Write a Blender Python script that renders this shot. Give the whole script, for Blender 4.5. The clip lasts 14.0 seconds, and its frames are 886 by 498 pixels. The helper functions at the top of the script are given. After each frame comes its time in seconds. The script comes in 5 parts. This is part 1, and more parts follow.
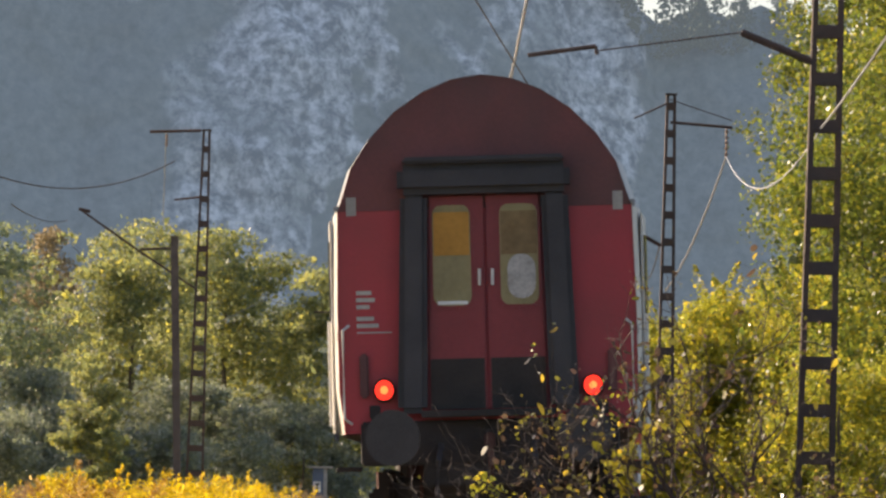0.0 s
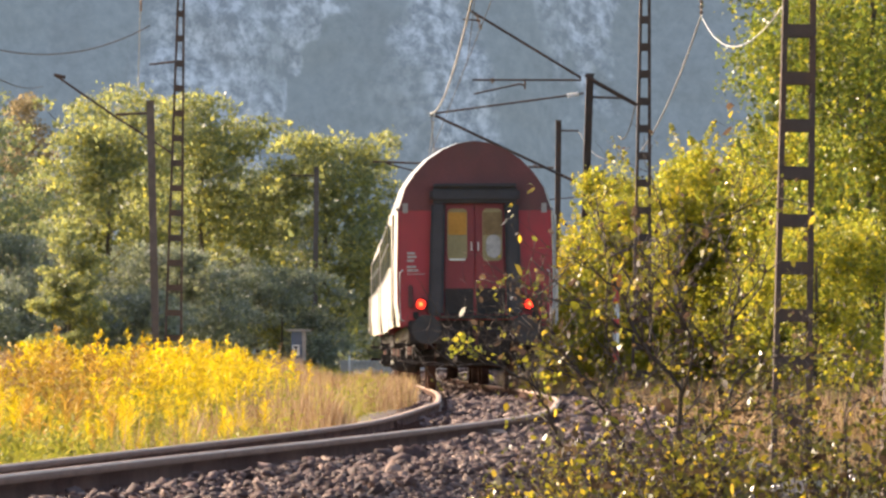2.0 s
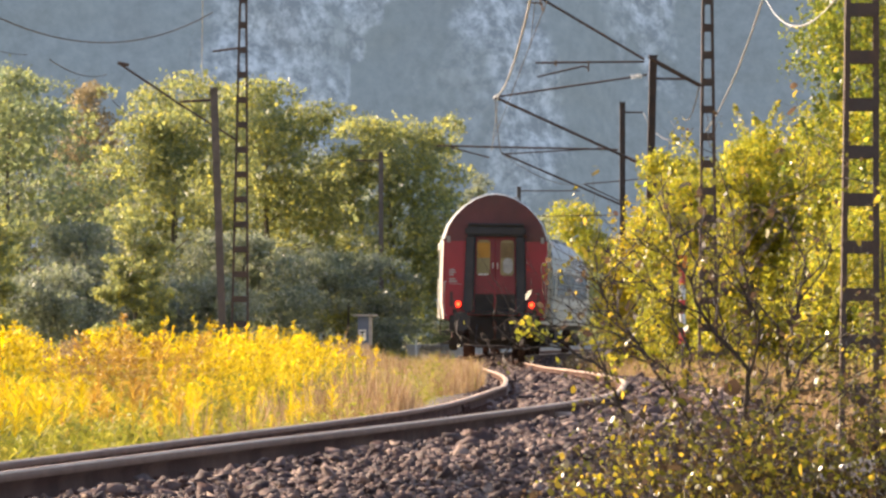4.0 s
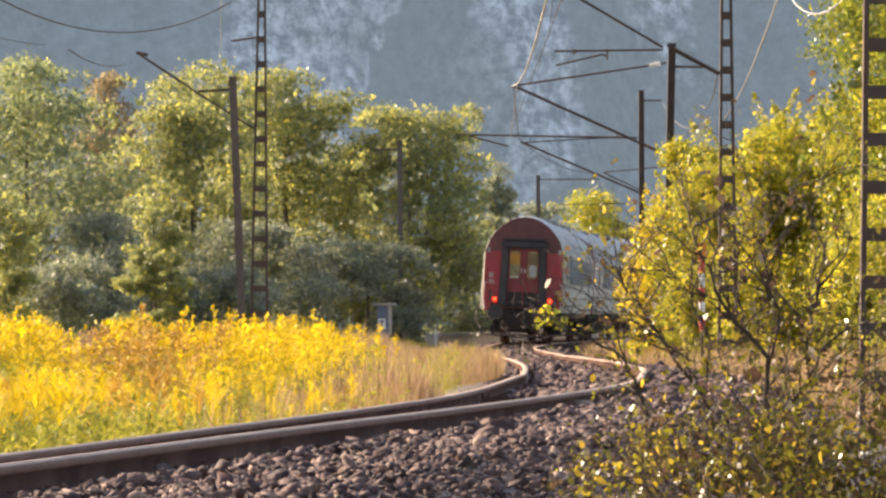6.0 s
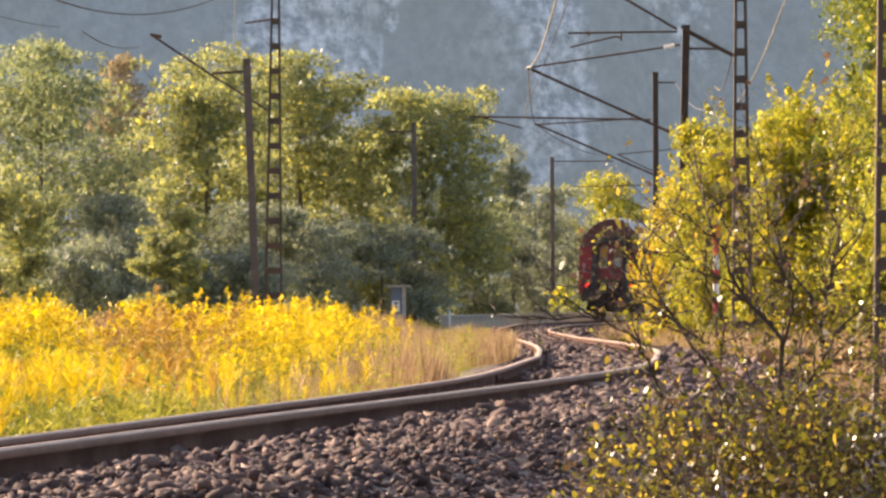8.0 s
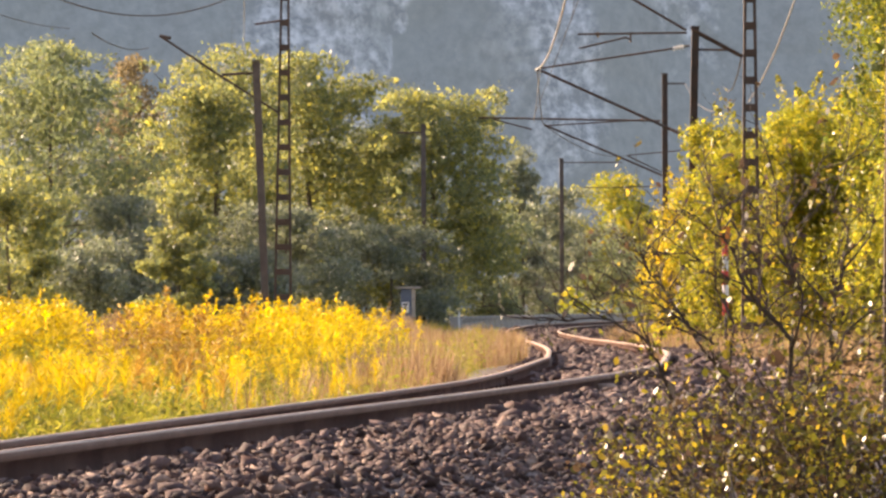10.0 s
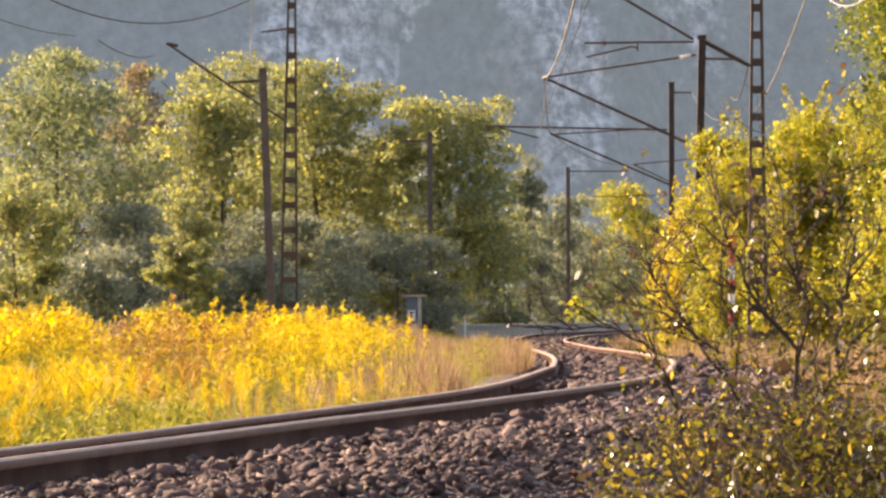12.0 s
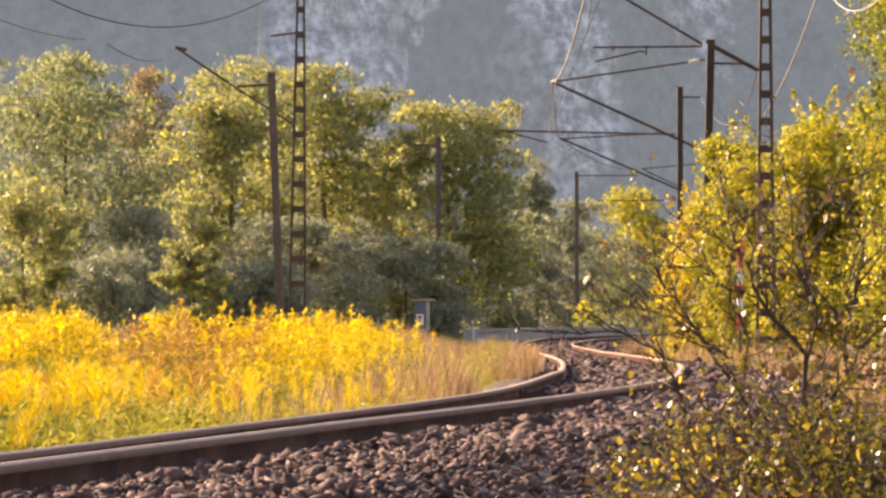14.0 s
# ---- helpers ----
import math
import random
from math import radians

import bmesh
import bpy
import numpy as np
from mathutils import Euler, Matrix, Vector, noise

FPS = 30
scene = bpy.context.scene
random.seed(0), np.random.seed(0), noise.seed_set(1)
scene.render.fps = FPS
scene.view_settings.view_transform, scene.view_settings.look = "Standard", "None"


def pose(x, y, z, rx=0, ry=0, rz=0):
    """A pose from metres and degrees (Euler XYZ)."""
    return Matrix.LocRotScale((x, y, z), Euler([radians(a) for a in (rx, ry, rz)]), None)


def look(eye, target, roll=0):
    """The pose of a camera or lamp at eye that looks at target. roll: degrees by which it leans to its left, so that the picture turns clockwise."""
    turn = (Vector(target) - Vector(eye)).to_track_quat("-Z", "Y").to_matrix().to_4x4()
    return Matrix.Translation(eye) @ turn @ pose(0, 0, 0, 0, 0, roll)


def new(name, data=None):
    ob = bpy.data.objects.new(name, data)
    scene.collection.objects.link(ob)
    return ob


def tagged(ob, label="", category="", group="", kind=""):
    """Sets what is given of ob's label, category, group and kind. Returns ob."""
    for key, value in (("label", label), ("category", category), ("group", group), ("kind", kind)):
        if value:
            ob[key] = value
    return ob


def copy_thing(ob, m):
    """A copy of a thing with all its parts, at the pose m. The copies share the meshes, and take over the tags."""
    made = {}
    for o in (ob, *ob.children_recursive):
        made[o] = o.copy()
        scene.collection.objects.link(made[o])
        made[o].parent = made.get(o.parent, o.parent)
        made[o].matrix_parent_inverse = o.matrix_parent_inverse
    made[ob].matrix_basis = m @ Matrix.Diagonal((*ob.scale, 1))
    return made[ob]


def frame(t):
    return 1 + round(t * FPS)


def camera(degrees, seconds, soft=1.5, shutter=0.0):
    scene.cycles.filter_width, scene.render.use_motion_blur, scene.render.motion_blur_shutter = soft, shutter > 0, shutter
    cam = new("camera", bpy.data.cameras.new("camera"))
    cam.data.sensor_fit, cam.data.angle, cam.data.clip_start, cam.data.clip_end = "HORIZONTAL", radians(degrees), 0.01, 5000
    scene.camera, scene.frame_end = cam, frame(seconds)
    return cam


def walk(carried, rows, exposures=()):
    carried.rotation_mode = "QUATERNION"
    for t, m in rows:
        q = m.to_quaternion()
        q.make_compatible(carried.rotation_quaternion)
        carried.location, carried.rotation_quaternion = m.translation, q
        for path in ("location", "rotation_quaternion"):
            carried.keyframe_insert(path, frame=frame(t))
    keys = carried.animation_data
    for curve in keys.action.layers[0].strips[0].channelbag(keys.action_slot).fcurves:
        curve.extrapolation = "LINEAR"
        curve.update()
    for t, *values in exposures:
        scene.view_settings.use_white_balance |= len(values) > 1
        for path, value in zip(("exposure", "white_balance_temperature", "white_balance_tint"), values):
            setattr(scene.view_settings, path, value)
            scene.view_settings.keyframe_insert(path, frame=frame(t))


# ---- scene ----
# ---- the camera: a long lens on a tripod, panning and nodding ----
EYE = (0.0, 0.0, 0.70)
cam = camera(10.0, 14.0, soft=2.6)


def aim(right, up, lean):
    """A pose at the tripod: degrees to the right of +Y, degrees up, degrees of lean."""
    return pose(*EYE, 90 + up, 0, -right) @ pose(0, 0, 0, 0, 0, lean)


walk(cam, [
    (0, aim(1.1000, 2.6962, 1.301)),
    (0.1, aim(1.4702, 2.5877, 1.272)),
    (0.2, aim(1.7386, 2.5175, 1.232)),
    (0.3, aim(1.9430, 2.4601, 1.203)),
    (0.4, aim(2.0388, 2.3835, 1.186)),
    (0.5, aim(2.0617, 2.3082, 1.169)),
    (1, aim(1.8571, 1.7773, 1.048)),
    (1.5, aim(1.6272, 1.3094, 0.804)),
    (2, aim(1.3897, 1.1355, 0.630)),
    (2.5, aim(1.1518, 1.0656, 0.438)),
    (3, aim(0.9411, 1.0049, 0.249)),
    (5.5, aim(0.4713, 0.8770, -0.212)),
    (6, aim(0.4328, 0.8202, -0.205)),
    (6.5, aim(0.3927, 0.7684, -0.250)),
    (7, aim(0.3450, 0.7159, -0.278)),
    (7.5, aim(0.3044, 0.6638, -0.265)),
    (8, aim(0.2729, 0.6166, -0.219)),
    (10.5, aim(0.1572, 0.6335, -0.245)),
    (11, aim(0.1478, 0.6360, -0.221)),
    (11.5, aim(0.1186, 0.6810, -0.130)),
    (12, aim(0.0958, 0.7257, -0.083)),
    (12.5, aim(0.0742, 0.7698, -0.009)),
    (13, aim(0.0537, 0.8047, 0.112)),
    (13.5, aim(0.0260, 0.8103, 0.064)),
    (14, aim(0.0000, 0.7736, -0.000)),
], exposures=[(0, 0.53, 6800, 17), (0.35, 0.85, 6800, 18), (0.7, 0.98, 6820, 17), (3, 1.07, 6930, 16), (8, 1.02, 7200, 19), (10.5, 1.02, 7500, 22), (13, 1.0, 7650, 23), (14, 1.0, 8050, 27)])

# ---- light: a low autumn sun ahead on the left, clear sky ----
SUN_FROM = Vector((-0.78, 0.55, 0.46)).normalized()
world = bpy.data.worlds.new("sky")
scene.world = world
world.use_nodes = True
wn = world.node_tree.nodes
sky = wn.new("ShaderNodeTexSky")
sky.sky_type, sky.sun_disc = "NISHITA", False
sky.sun_elevation = math.asin(SUN_FROM.z)
sky.sun_rotation = math.atan2(SUN_FROM.x, SUN_FROM.y)
sky.dust_density = 2.5
wn["Background"].inputs["Strength"].default_value = 0.15
world.node_tree.links.new(sky.outputs["Color"], wn["Background"].inputs["Color"])
sun = new("sun", bpy.data.lights.new("sun", "SUN"))
sun.data.energy, sun.data.angle, sun.data.color = 5.0, radians(0.6), (1.0, 0.87, 0.66)
sun.matrix_world = look(tuple(SUN_FROM * 50), (0, 0, 0))


# ---- materials ----
def mat(name, col, rough=0.6, metal=0.0, vary=0.25, scale=8.0, fine=60.0, bump=0.2, dirt=None, dirt_amount=0.0, leaf=0.0, island=0.0, hue=None, spec=0.5, emit=None, through_gain=2.2, haze_sheen=0.0):
    """A surface with grain at two scales, optional dirt, and optional light passing through (leaf)."""
    m = bpy.data.materials.new(name)
    m.use_nodes = True
    nt = m.node_tree
    n, ln = nt.nodes, nt.links
    bsdf = n["Principled BSDF"]
    tex = n.new("ShaderNodeTexCoord")
    big = n.new("ShaderNodeTexNoise")
    big.inputs["Scale"].default_value, big.inputs["Detail"].default_value = scale, 6
    small = n.new("ShaderNodeTexNoise")
    small.inputs["Scale"].default_value, small.inputs["Detail"].default_value = fine, 4
    for t in (big, small):
        ln.new(tex.outputs["Object"], t.inputs["Vector"])
    mix = n.new("ShaderNodeMix")
    mix.data_type = "FLOAT"
    mix.inputs[0].default_value = 0.4
    ln.new(big.outputs["Fac"], mix.inputs[2])
    ln.new(small.outputs["Fac"], mix.inputs[3])
    bright = n.new("ShaderNodeMapRange")
    bright.inputs["From Min"].default_value, bright.inputs["From Max"].default_value = 0.3, 0.7
    bright.inputs["To Min"].default_value, bright.inputs["To Max"].default_value = 1 - vary, 1 + vary
    ln.new(mix.outputs[0], bright.inputs["Value"])
    hsv = n.new("ShaderNodeHueSaturation")
    ln.new(bright.outputs["Result"], hsv.inputs["Value"])
    rgb = n.new("ShaderNodeRGB")
    rgb.outputs[0].default_value = (*col, 1)
    source = rgb.outputs[0]
    if hue:
        geo = n.new("ShaderNodeNewGeometry")
        ramp = n.new("ShaderNodeValToRGB")
        while len(ramp.color_ramp.elements) < len(hue):
            ramp.color_ramp.elements.new(0.5)
        for i, (at, c) in enumerate(hue):
            ramp.color_ramp.elements[i].position = at
            ramp.color_ramp.elements[i].color = (*c, 1)
        if island > 0:
            ln.new(geo.outputs["Random Per Island"], ramp.inputs["Fac"])
        else:
            ln.new(big.outputs["Fac"], ramp.inputs["Fac"])
        source = ramp.outputs["Color"]
    ln.new(source, hsv.inputs["Color"])
    out = hsv.outputs["Color"]
    if dirt:
        dn = n.new("ShaderNodeTexNoise")
        dn.inputs["Scale"].default_value, dn.inputs["Detail"].default_value = scale * 0.4, 8
        ln.new(tex.outputs["Object"], dn.inputs["Vector"])
        dr = n.new("ShaderNodeMapRange")
        dr.inputs["From Min"].default_value, dr.inputs["From Max"].default_value = 0.45, 0.7
        dr.inputs["To Max"].default_value = dirt_amount
        ln.new(dn.outputs["Fac"], dr.inputs["Value"])
        dm = n.new("ShaderNodeMix")
        dm.data_type = "RGBA"
        dm.inputs[7].default_value = (*dirt, 1)
        ln.new(dr.outputs["Result"], dm.inputs[0])
        ln.new(out, dm.inputs[6])
        out = dm.outputs[2]
    ln.new(out, bsdf.inputs["Base Color"])
    bsdf.inputs["Roughness"].default_value = rough
    bsdf.inputs["Metallic"].default_value = metal
    bsdf.inputs["Specular IOR Level"].default_value = spec
    # sheen pales the far foliage in place of haze in the air
    bsdf.inputs["Sheen Weight"].default_value, bsdf.inputs["Sheen Roughness"].default_value = haze_sheen, 0.6
    if bump > 0:
        b = n.new("ShaderNodeBump")
        b.inputs["Strength"].default_value, b.inputs["Distance"].default_value = bump, 0.02
        ln.new(mix.outputs[0], b.inputs["Height"])
        ln.new(b.outputs["Normal"], bsdf.inputs["Normal"])
    if emit:
        bsdf.inputs["Emission Color"].default_value = (*emit[0], 1)
        bsdf.inputs["Emission Strength"].default_value = emit[1]
    if leaf > 0:
        tr = n.new("ShaderNodeBsdfTranslucent")
        glow = n.new("ShaderNodeHueSaturation")
        glow.inputs["Value"].default_value, glow.inputs["Saturation"].default_value = through_gain, 1.0
        ln.new(out, glow.inputs["Color"])
        ln.new(glow.outputs["Color"], tr.inputs["Color"])
        ms = n.new("ShaderNodeMixShader")
        ms.inputs["Fac"].default_value = leaf
        ln.new(bsdf.outputs[0], ms.inputs[1])
        ln.new(tr.outputs[0], ms.inputs[2])
        ln.new(ms.outputs[0], n["Material Output"].inputs["Surface"])
    return m


STEEL_RUST = mat("rail_steel_rusty", (0.082, 0.040, 0.032), 0.8, 0.0, 0.35, 5, 70, 0.35, (0.20, 0.115, 0.085), 0.65, spec=0.12)
# head sides and foot, paler than the web
RAIL_SIDE = mat("rail_head_side_pale", (0.25, 0.155, 0.118), 0.7, 0.0, 0.3, 5, 70, 0.2, (0.22, 0.14, 0.11), 0.6, spec=0.15)
RAIL_TOP = mat("rail_head_worn", (0.52, 0.355, 0.25), 0.5, 0.0, 0.25, 4, 90, 0.1, (0.32, 0.20, 0.13), 0.4, spec=0.3)
MAST_STEEL = mat("mast_steel_brown", (0.075, 0.048, 0.037), 0.7, 0.05, 0.35, 4, 40, 0.3, (0.12, 0.055, 0.03), 0.6)
# paler than the mast steel: haze over the far poles is in this colour
POLE_GREY = mat("pole_steel_haze_pale", (0.17, 0.13, 0.11), 0.75, 0.0, 0.3, 4, 40, 0.3, (0.11, 0.075, 0.06), 0.5)
WIRE = mat("wire_weathered", (0.10, 0.085, 0.075), 0.55, 0.4, 0.15, 3, 30, 0.0)
WIRE_PALE = mat("wire_bare_metal", (0.42, 0.41, 0.40), 0.5, 0.1, 0.15, 3, 30, 0.0)
PORCELAIN = mat("insulator_glazed", (0.30, 0.20, 0.15), 0.25, 0.0, 0.2, 5, 30, 0.0)
CONCRETE = mat("concrete_weathered", (0.42, 0.39, 0.35), 0.85, 0, 0.25, 3, 50, 0.4, (0.2, 0.18, 0.15), 0.6)
WOOD = mat("sleeper_wood_oiled", (0.10, 0.07, 0.05), 0.85, 0, 0.35, 3, 60, 0.5)
STONE = mat("ballast_stone", (0.2, 0.17, 0.16), 0.8, 0, 0.3, 14, 120, 0.5, island=1,
            hue=[(0.0, (0.034, 0.017, 0.016)), (0.4, (0.084, 0.046, 0.040)), (0.75, (0.145, 0.084, 0.070)), (0.92, (0.24, 0.155, 0.12)), (1.0, (0.40, 0.28, 0.21))])
BED = mat("ballast_bed", (0.14, 0.11, 0.10), 0.9, 0, 0.5, 7, 28, 1.0, (0.08, 0.06, 0.05), 0.7)
SOIL = mat("meadow_soil", (0.16, 0.13, 0.06), 0.95, 0, 0.4, 0.4, 9, 0.6, (0.10, 0.12, 0.03), 0.8)


def cliff_material():
    """Far limestone, the bright valley air put in as emission: pale rock streaked downwards, dark wooded ledges."""
    m = bpy.data.materials.new("far_cliff")
    m.use_nodes = True
    n, ln = m.node_tree.nodes, m.node_tree.links
    b = n["Principled BSDF"]
    tex = n.new("ShaderNodeTexCoord")
    mp = n.new("ShaderNodeMapping")
    mp.inputs["Scale"].default_value = (1, 0.6, 0.95)
    ln.new(tex.outputs["Object"], mp.inputs["Vector"])
    big = n.new("ShaderNodeTexNoise")
    big.inputs["Scale"].default_value, big.inputs["Detail"].default_value = 0.019, 5
    big.inputs["Distortion"].default_value = 0.8
    fine = n.new("ShaderNodeTexNoise")
    fine.inputs["Scale"].default_value, fine.inputs["Detail"].default_value, fine.inputs["Roughness"].default_value = 0.46, 9, 0.66
    for t in (big, fine):
        ln.new(mp.outputs["Vector"], t.inputs["Vector"])
    # bare crags with sharp edges between smooth wooded slopes
    apart = n.new("ShaderNodeSeparateXYZ")
    ln.new(tex.outputs["Object"], apart.inputs[0])
    along = n.new("ShaderNodeMapRange")
    along.inputs["From Min"].default_value, along.inputs["From Max"].default_value = -92, 108
    tilt = n.new("ShaderNodeMath")
    tilt.operation = "MULTIPLY_ADD"
    tilt.inputs[1].default_value = -0.28
    ln.new(apart.outputs["Z"], tilt.inputs[0])
    ln.new(apart.outputs["X"], tilt.inputs[2])
    wander = n.new("ShaderNodeTexNoise")
    wander.inputs["Scale"].default_value, wander.inputs["Detail"].default_value = 0.05, 4
    ln.new(tex.outputs["Object"], wander.inputs["Vector"])
    drift = n.new("ShaderNodeMath")
    drift.operation = "MULTIPLY_ADD"
    drift.inputs[1].default_value = 42.0
    ln.new(wander.outputs["Fac"], drift.inputs[0])
    ln.new(tilt.outputs[0], drift.inputs[2])
    ln.new(drift.outputs[0], along.inputs["Value"])
    bare = n.new("ShaderNodeValToRGB")
    be = bare.color_ramp.elements
    be[0].position, be[0].color = 0.0, (0.45,) * 3 + (1,)
    be[1].position, be[1].color = 1.0, (0.40,) * 3 + (1,)
    for at, amount in ((0.33, 0.47), (0.39, 0.56), (0.48, 0.62), (0.50, 0.36), (0.525, 0.36), (0.56, 0.56), (0.69, 0.56), (0.73, 0.30)):
        be.new(at).color = (amount,) * 3 + (1,)
    ln.new(along.outputs["Result"], bare.inputs["Fac"])
    both = n.new("ShaderNodeMath")
    both.operation = "ADD"
    ln.new(big.outputs["Fac"], both.inputs[0])
    ln.new(bare.outputs["Color"], both.inputs[1])
    crag = n.new("ShaderNodeValToRGB")
    half = n.new("ShaderNodeMath")
    half.operation = "MULTIPLY"
    half.inputs[1].default_value = 0.95
    ln.new(both.outputs[0], half.inputs[0])
    crag.color_ramp.elements[0].position, crag.color_ramp.elements[1].position = 0.93, 1.0
    ln.new(half.outputs[0], crag.inputs["Fac"])
    ramp = n.new("ShaderNodeValToRGB")
    el = ramp.color_ramp.elements
    el[0].position, el[0].color = 0.40, (0.11, 0.14, 0.15, 1)
    el[1].position, el[1].color = 0.63, (0.60, 0.62, 0.62, 1)
    el.new(0.5).color = (0.28, 0.31, 0.32, 1)
    ln.new(fine.outputs["Fac"], ramp.inputs["Fac"])
    slope = n.new("ShaderNodeValToRGB")
    slope.color_ramp.elements[0].position, slope.color_ramp.elements[0].color = 0.3, (0.095, 0.13, 0.12, 1)
    slope.color_ramp.elements[1].position, slope.color_ramp.elements[1].color = 0.7, (0.20, 0.235, 0.225, 1)
    ln.new(fine.outputs["Fac"], slope.inputs["Fac"])
    mix = n.new("ShaderNodeMix")
    mix.data_type = "RGBA"
    ln.new(crag.outputs["Color"], mix.inputs[0])
    ln.new(slope.outputs["Color"], mix.inputs[6])
    ln.new(ramp.outputs["Color"], mix.inputs[7])
    ln.new(mix.outputs[2], b.inputs["Base Color"])
    b.inputs["Roughness"].default_value = 0.95
    # the rock's faint blue glow stands for haze in the air before it
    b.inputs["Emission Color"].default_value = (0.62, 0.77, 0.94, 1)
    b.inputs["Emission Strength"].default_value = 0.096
    return m


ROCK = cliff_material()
# the crest trees glow a little too: their haze is put in as emission
FAR_WOOD = mat("far_wood_haze_glow", (0.05, 0.075, 0.05), 0.9, 0, 0.2, 0.2, 2, 0, emit=((0.66, 0.80, 0.90), 0.105))
RED = mat("coach_red_paint", (0.42, 0.035, 0.045), 0.45, 0, 0.12, 1.5, 30, 0.03, (0.16, 0.05, 0.04), 0.5)
RED_DARK = mat("coach_roof_end_grimy_red", (0.16, 0.046, 0.042), 0.6, 0, 0.25, 2, 30, 0.05, (0.07, 0.04, 0.035), 0.7)
CREAM = mat("coach_side_white_paint", (0.64, 0.60, 0.54), 0.45, 0, 0.10, 1.2, 20, 0.03, (0.45, 0.38, 0.3), 0.4)
ROOF = mat("coach_roof_grey", (0.33, 0.33, 0.33), 0.42, 0.2, 0.2, 0.8, 20, 0.05, (0.17, 0.15, 0.13), 0.6)
RUBBER = mat("gangway_rubber", (0.040, 0.036, 0.038), 0.65, 0, 0.3, 3, 40, 0.1, (0.075, 0.07, 0.07), 0.5)
UNDER = mat("underframe_black_grime", (0.03, 0.025, 0.022), 0.8, 0.1, 0.4, 3, 40, 0.2, (0.07, 0.05, 0.04), 0.6)
DOOR_RED = mat("end_door_red", (0.24, 0.028, 0.032), 0.45, 0, 0.15, 2, 30, 0.03, (0.1, 0.03, 0.03), 0.4)
# end door panes: what the glass mirrors is put in as flat colours
PANE_WARM = mat("window_amber_reflection_paint", (0.50, 0.25, 0.055), 0.5, 0, 0.2, 3, 20, 0.0, spec=0.12)
PANE_GREY = mat("window_beige_tone", (0.30, 0.25, 0.13), 0.5, 0, 0.2, 4, 20, 0.0, spec=0.12)
PANE_BROWN = mat("window_brown_reflection_paint", (0.22, 0.15, 0.075), 0.5, 0, 0.3, 4, 20, 0.0, spec=0.12)
PANE_PALE = mat("window_pale_reflection_paint", (0.42, 0.40, 0.37), 0.6, 0, 0.35, 9, 30, 0.0, spec=0.12)
PANE_DARK = mat("window_glass_dark", (0.05, 0.052, 0.058), 0.12, 0, 0.2, 2, 10, 0.0)
BAND = mat("coach_window_band_grey", (0.16, 0.15, 0.15), 0.4, 0, 0.15, 1, 20, 0.02)
WHITE = mat("white_paint", (0.78, 0.77, 0.74), 0.5, 0, 0.08, 3, 30, 0.02)
BUFFER = mat("buffer_worn_steel", (0.045, 0.040, 0.038), 0.55, 0.2, 0.3, 6, 40, 0.1, (0.06, 0.05, 0.045), 0.6)
TAIL = mat("tail_light_glow", (0.8, 0.02, 0.01), 0.3, emit=((1.0, 0.03, 0.012), 1.3), bump=0)
TAIL_CORE = mat("tail_light_filament", (0.9, 0.3, 0.1), 0.3, emit=((1.0, 0.16, 0.03), 1.7), bump=0)
SIGN_RED = mat("marker_red_paint", (0.55, 0.045, 0.03), 0.5, 0, 0.12, 5, 40, 0.02)
SIGN_BLUE = mat("cabinet_blue_grey", (0.10, 0.13, 0.19), 0.5, 0, 0.15, 3, 30, 0.03)
SIGN_ORANGE = mat("marker_orange_paint", (0.65, 0.22, 0.03), 0.5, 0, 0.12, 5, 40, 0.02)
BARK = mat("bark_grey_brown", (0.12, 0.095, 0.07), 0.9, 0, 0.4, 6, 40, 0.6)
TWIG = mat("twig_dark_bark", (0.065, 0.042, 0.03), 0.7, 0, 0.3, 20, 90, 0.3)
# the wood's haze is put into its greens, as raised blue and sheen
LEAF_GREEN = mat("leaves_green_yellow", (0.1, 0.12, 0.02), 0.5, 0, 0.32, 0.35, 3, 0, leaf=0.5, island=1,
                 haze_sheen=0.38, through_gain=2.4, hue=[(0.0, (0.092, 0.118, 0.064)), (0.5, (0.138, 0.158, 0.074)), (0.88, (0.185, 0.20, 0.074)), (1.0, (0.29, 0.27, 0.06))])
LEAF_YELLOW = mat("leaves_autumn_yellow", (0.2, 0.18, 0.02), 0.4, 0, 0.2, 0.6, 3, 0, leaf=0.5, island=1,
                  through_gain=2.6, hue=[(0.0, (0.11, 0.125, 0.020)), (0.45, (0.19, 0.19, 0.020)), (0.8, (0.28, 0.25, 0.020)), (1.0, (0.42, 0.32, 0.03))])
LEAF_LIME = mat("leaves_pale_lime", (0.15, 0.16, 0.05), 0.45, 0, 0.3, 0.35, 3, 0, leaf=0.5, island=1,
                haze_sheen=0.38, through_gain=2.4, hue=[(0.0, (0.112, 0.132, 0.058)), (0.5, (0.172, 0.182, 0.062)), (0.85, (0.235, 0.225, 0.058)), (1.0, (0.33, 0.29, 0.05))])
LEAF_TALL = mat("leaves_fresh_yellow_green", (0.17, 0.18, 0.03), 0.35, 0, 0.25, 0.5, 3, 0, leaf=0.5, island=1,
                through_gain=2.4, hue=[(0.0, (0.055, 0.078, 0.016)), (0.5, (0.105, 0.125, 0.018)), (0.85, (0.17, 0.17, 0.018)), (1.0, (0.27, 0.23, 0.024))])
LEAF_GOLD = mat("leaves_gold", (0.4, 0.3, 0.02), 0.5, 0, 0.2, 0.6, 3, 0, leaf=0.5, island=1,
                hue=[(0.0, (0.16, 0.15, 0.014)), (0.5, (0.36, 0.28, 0.016)), (1.0, (0.52, 0.38, 0.03))])
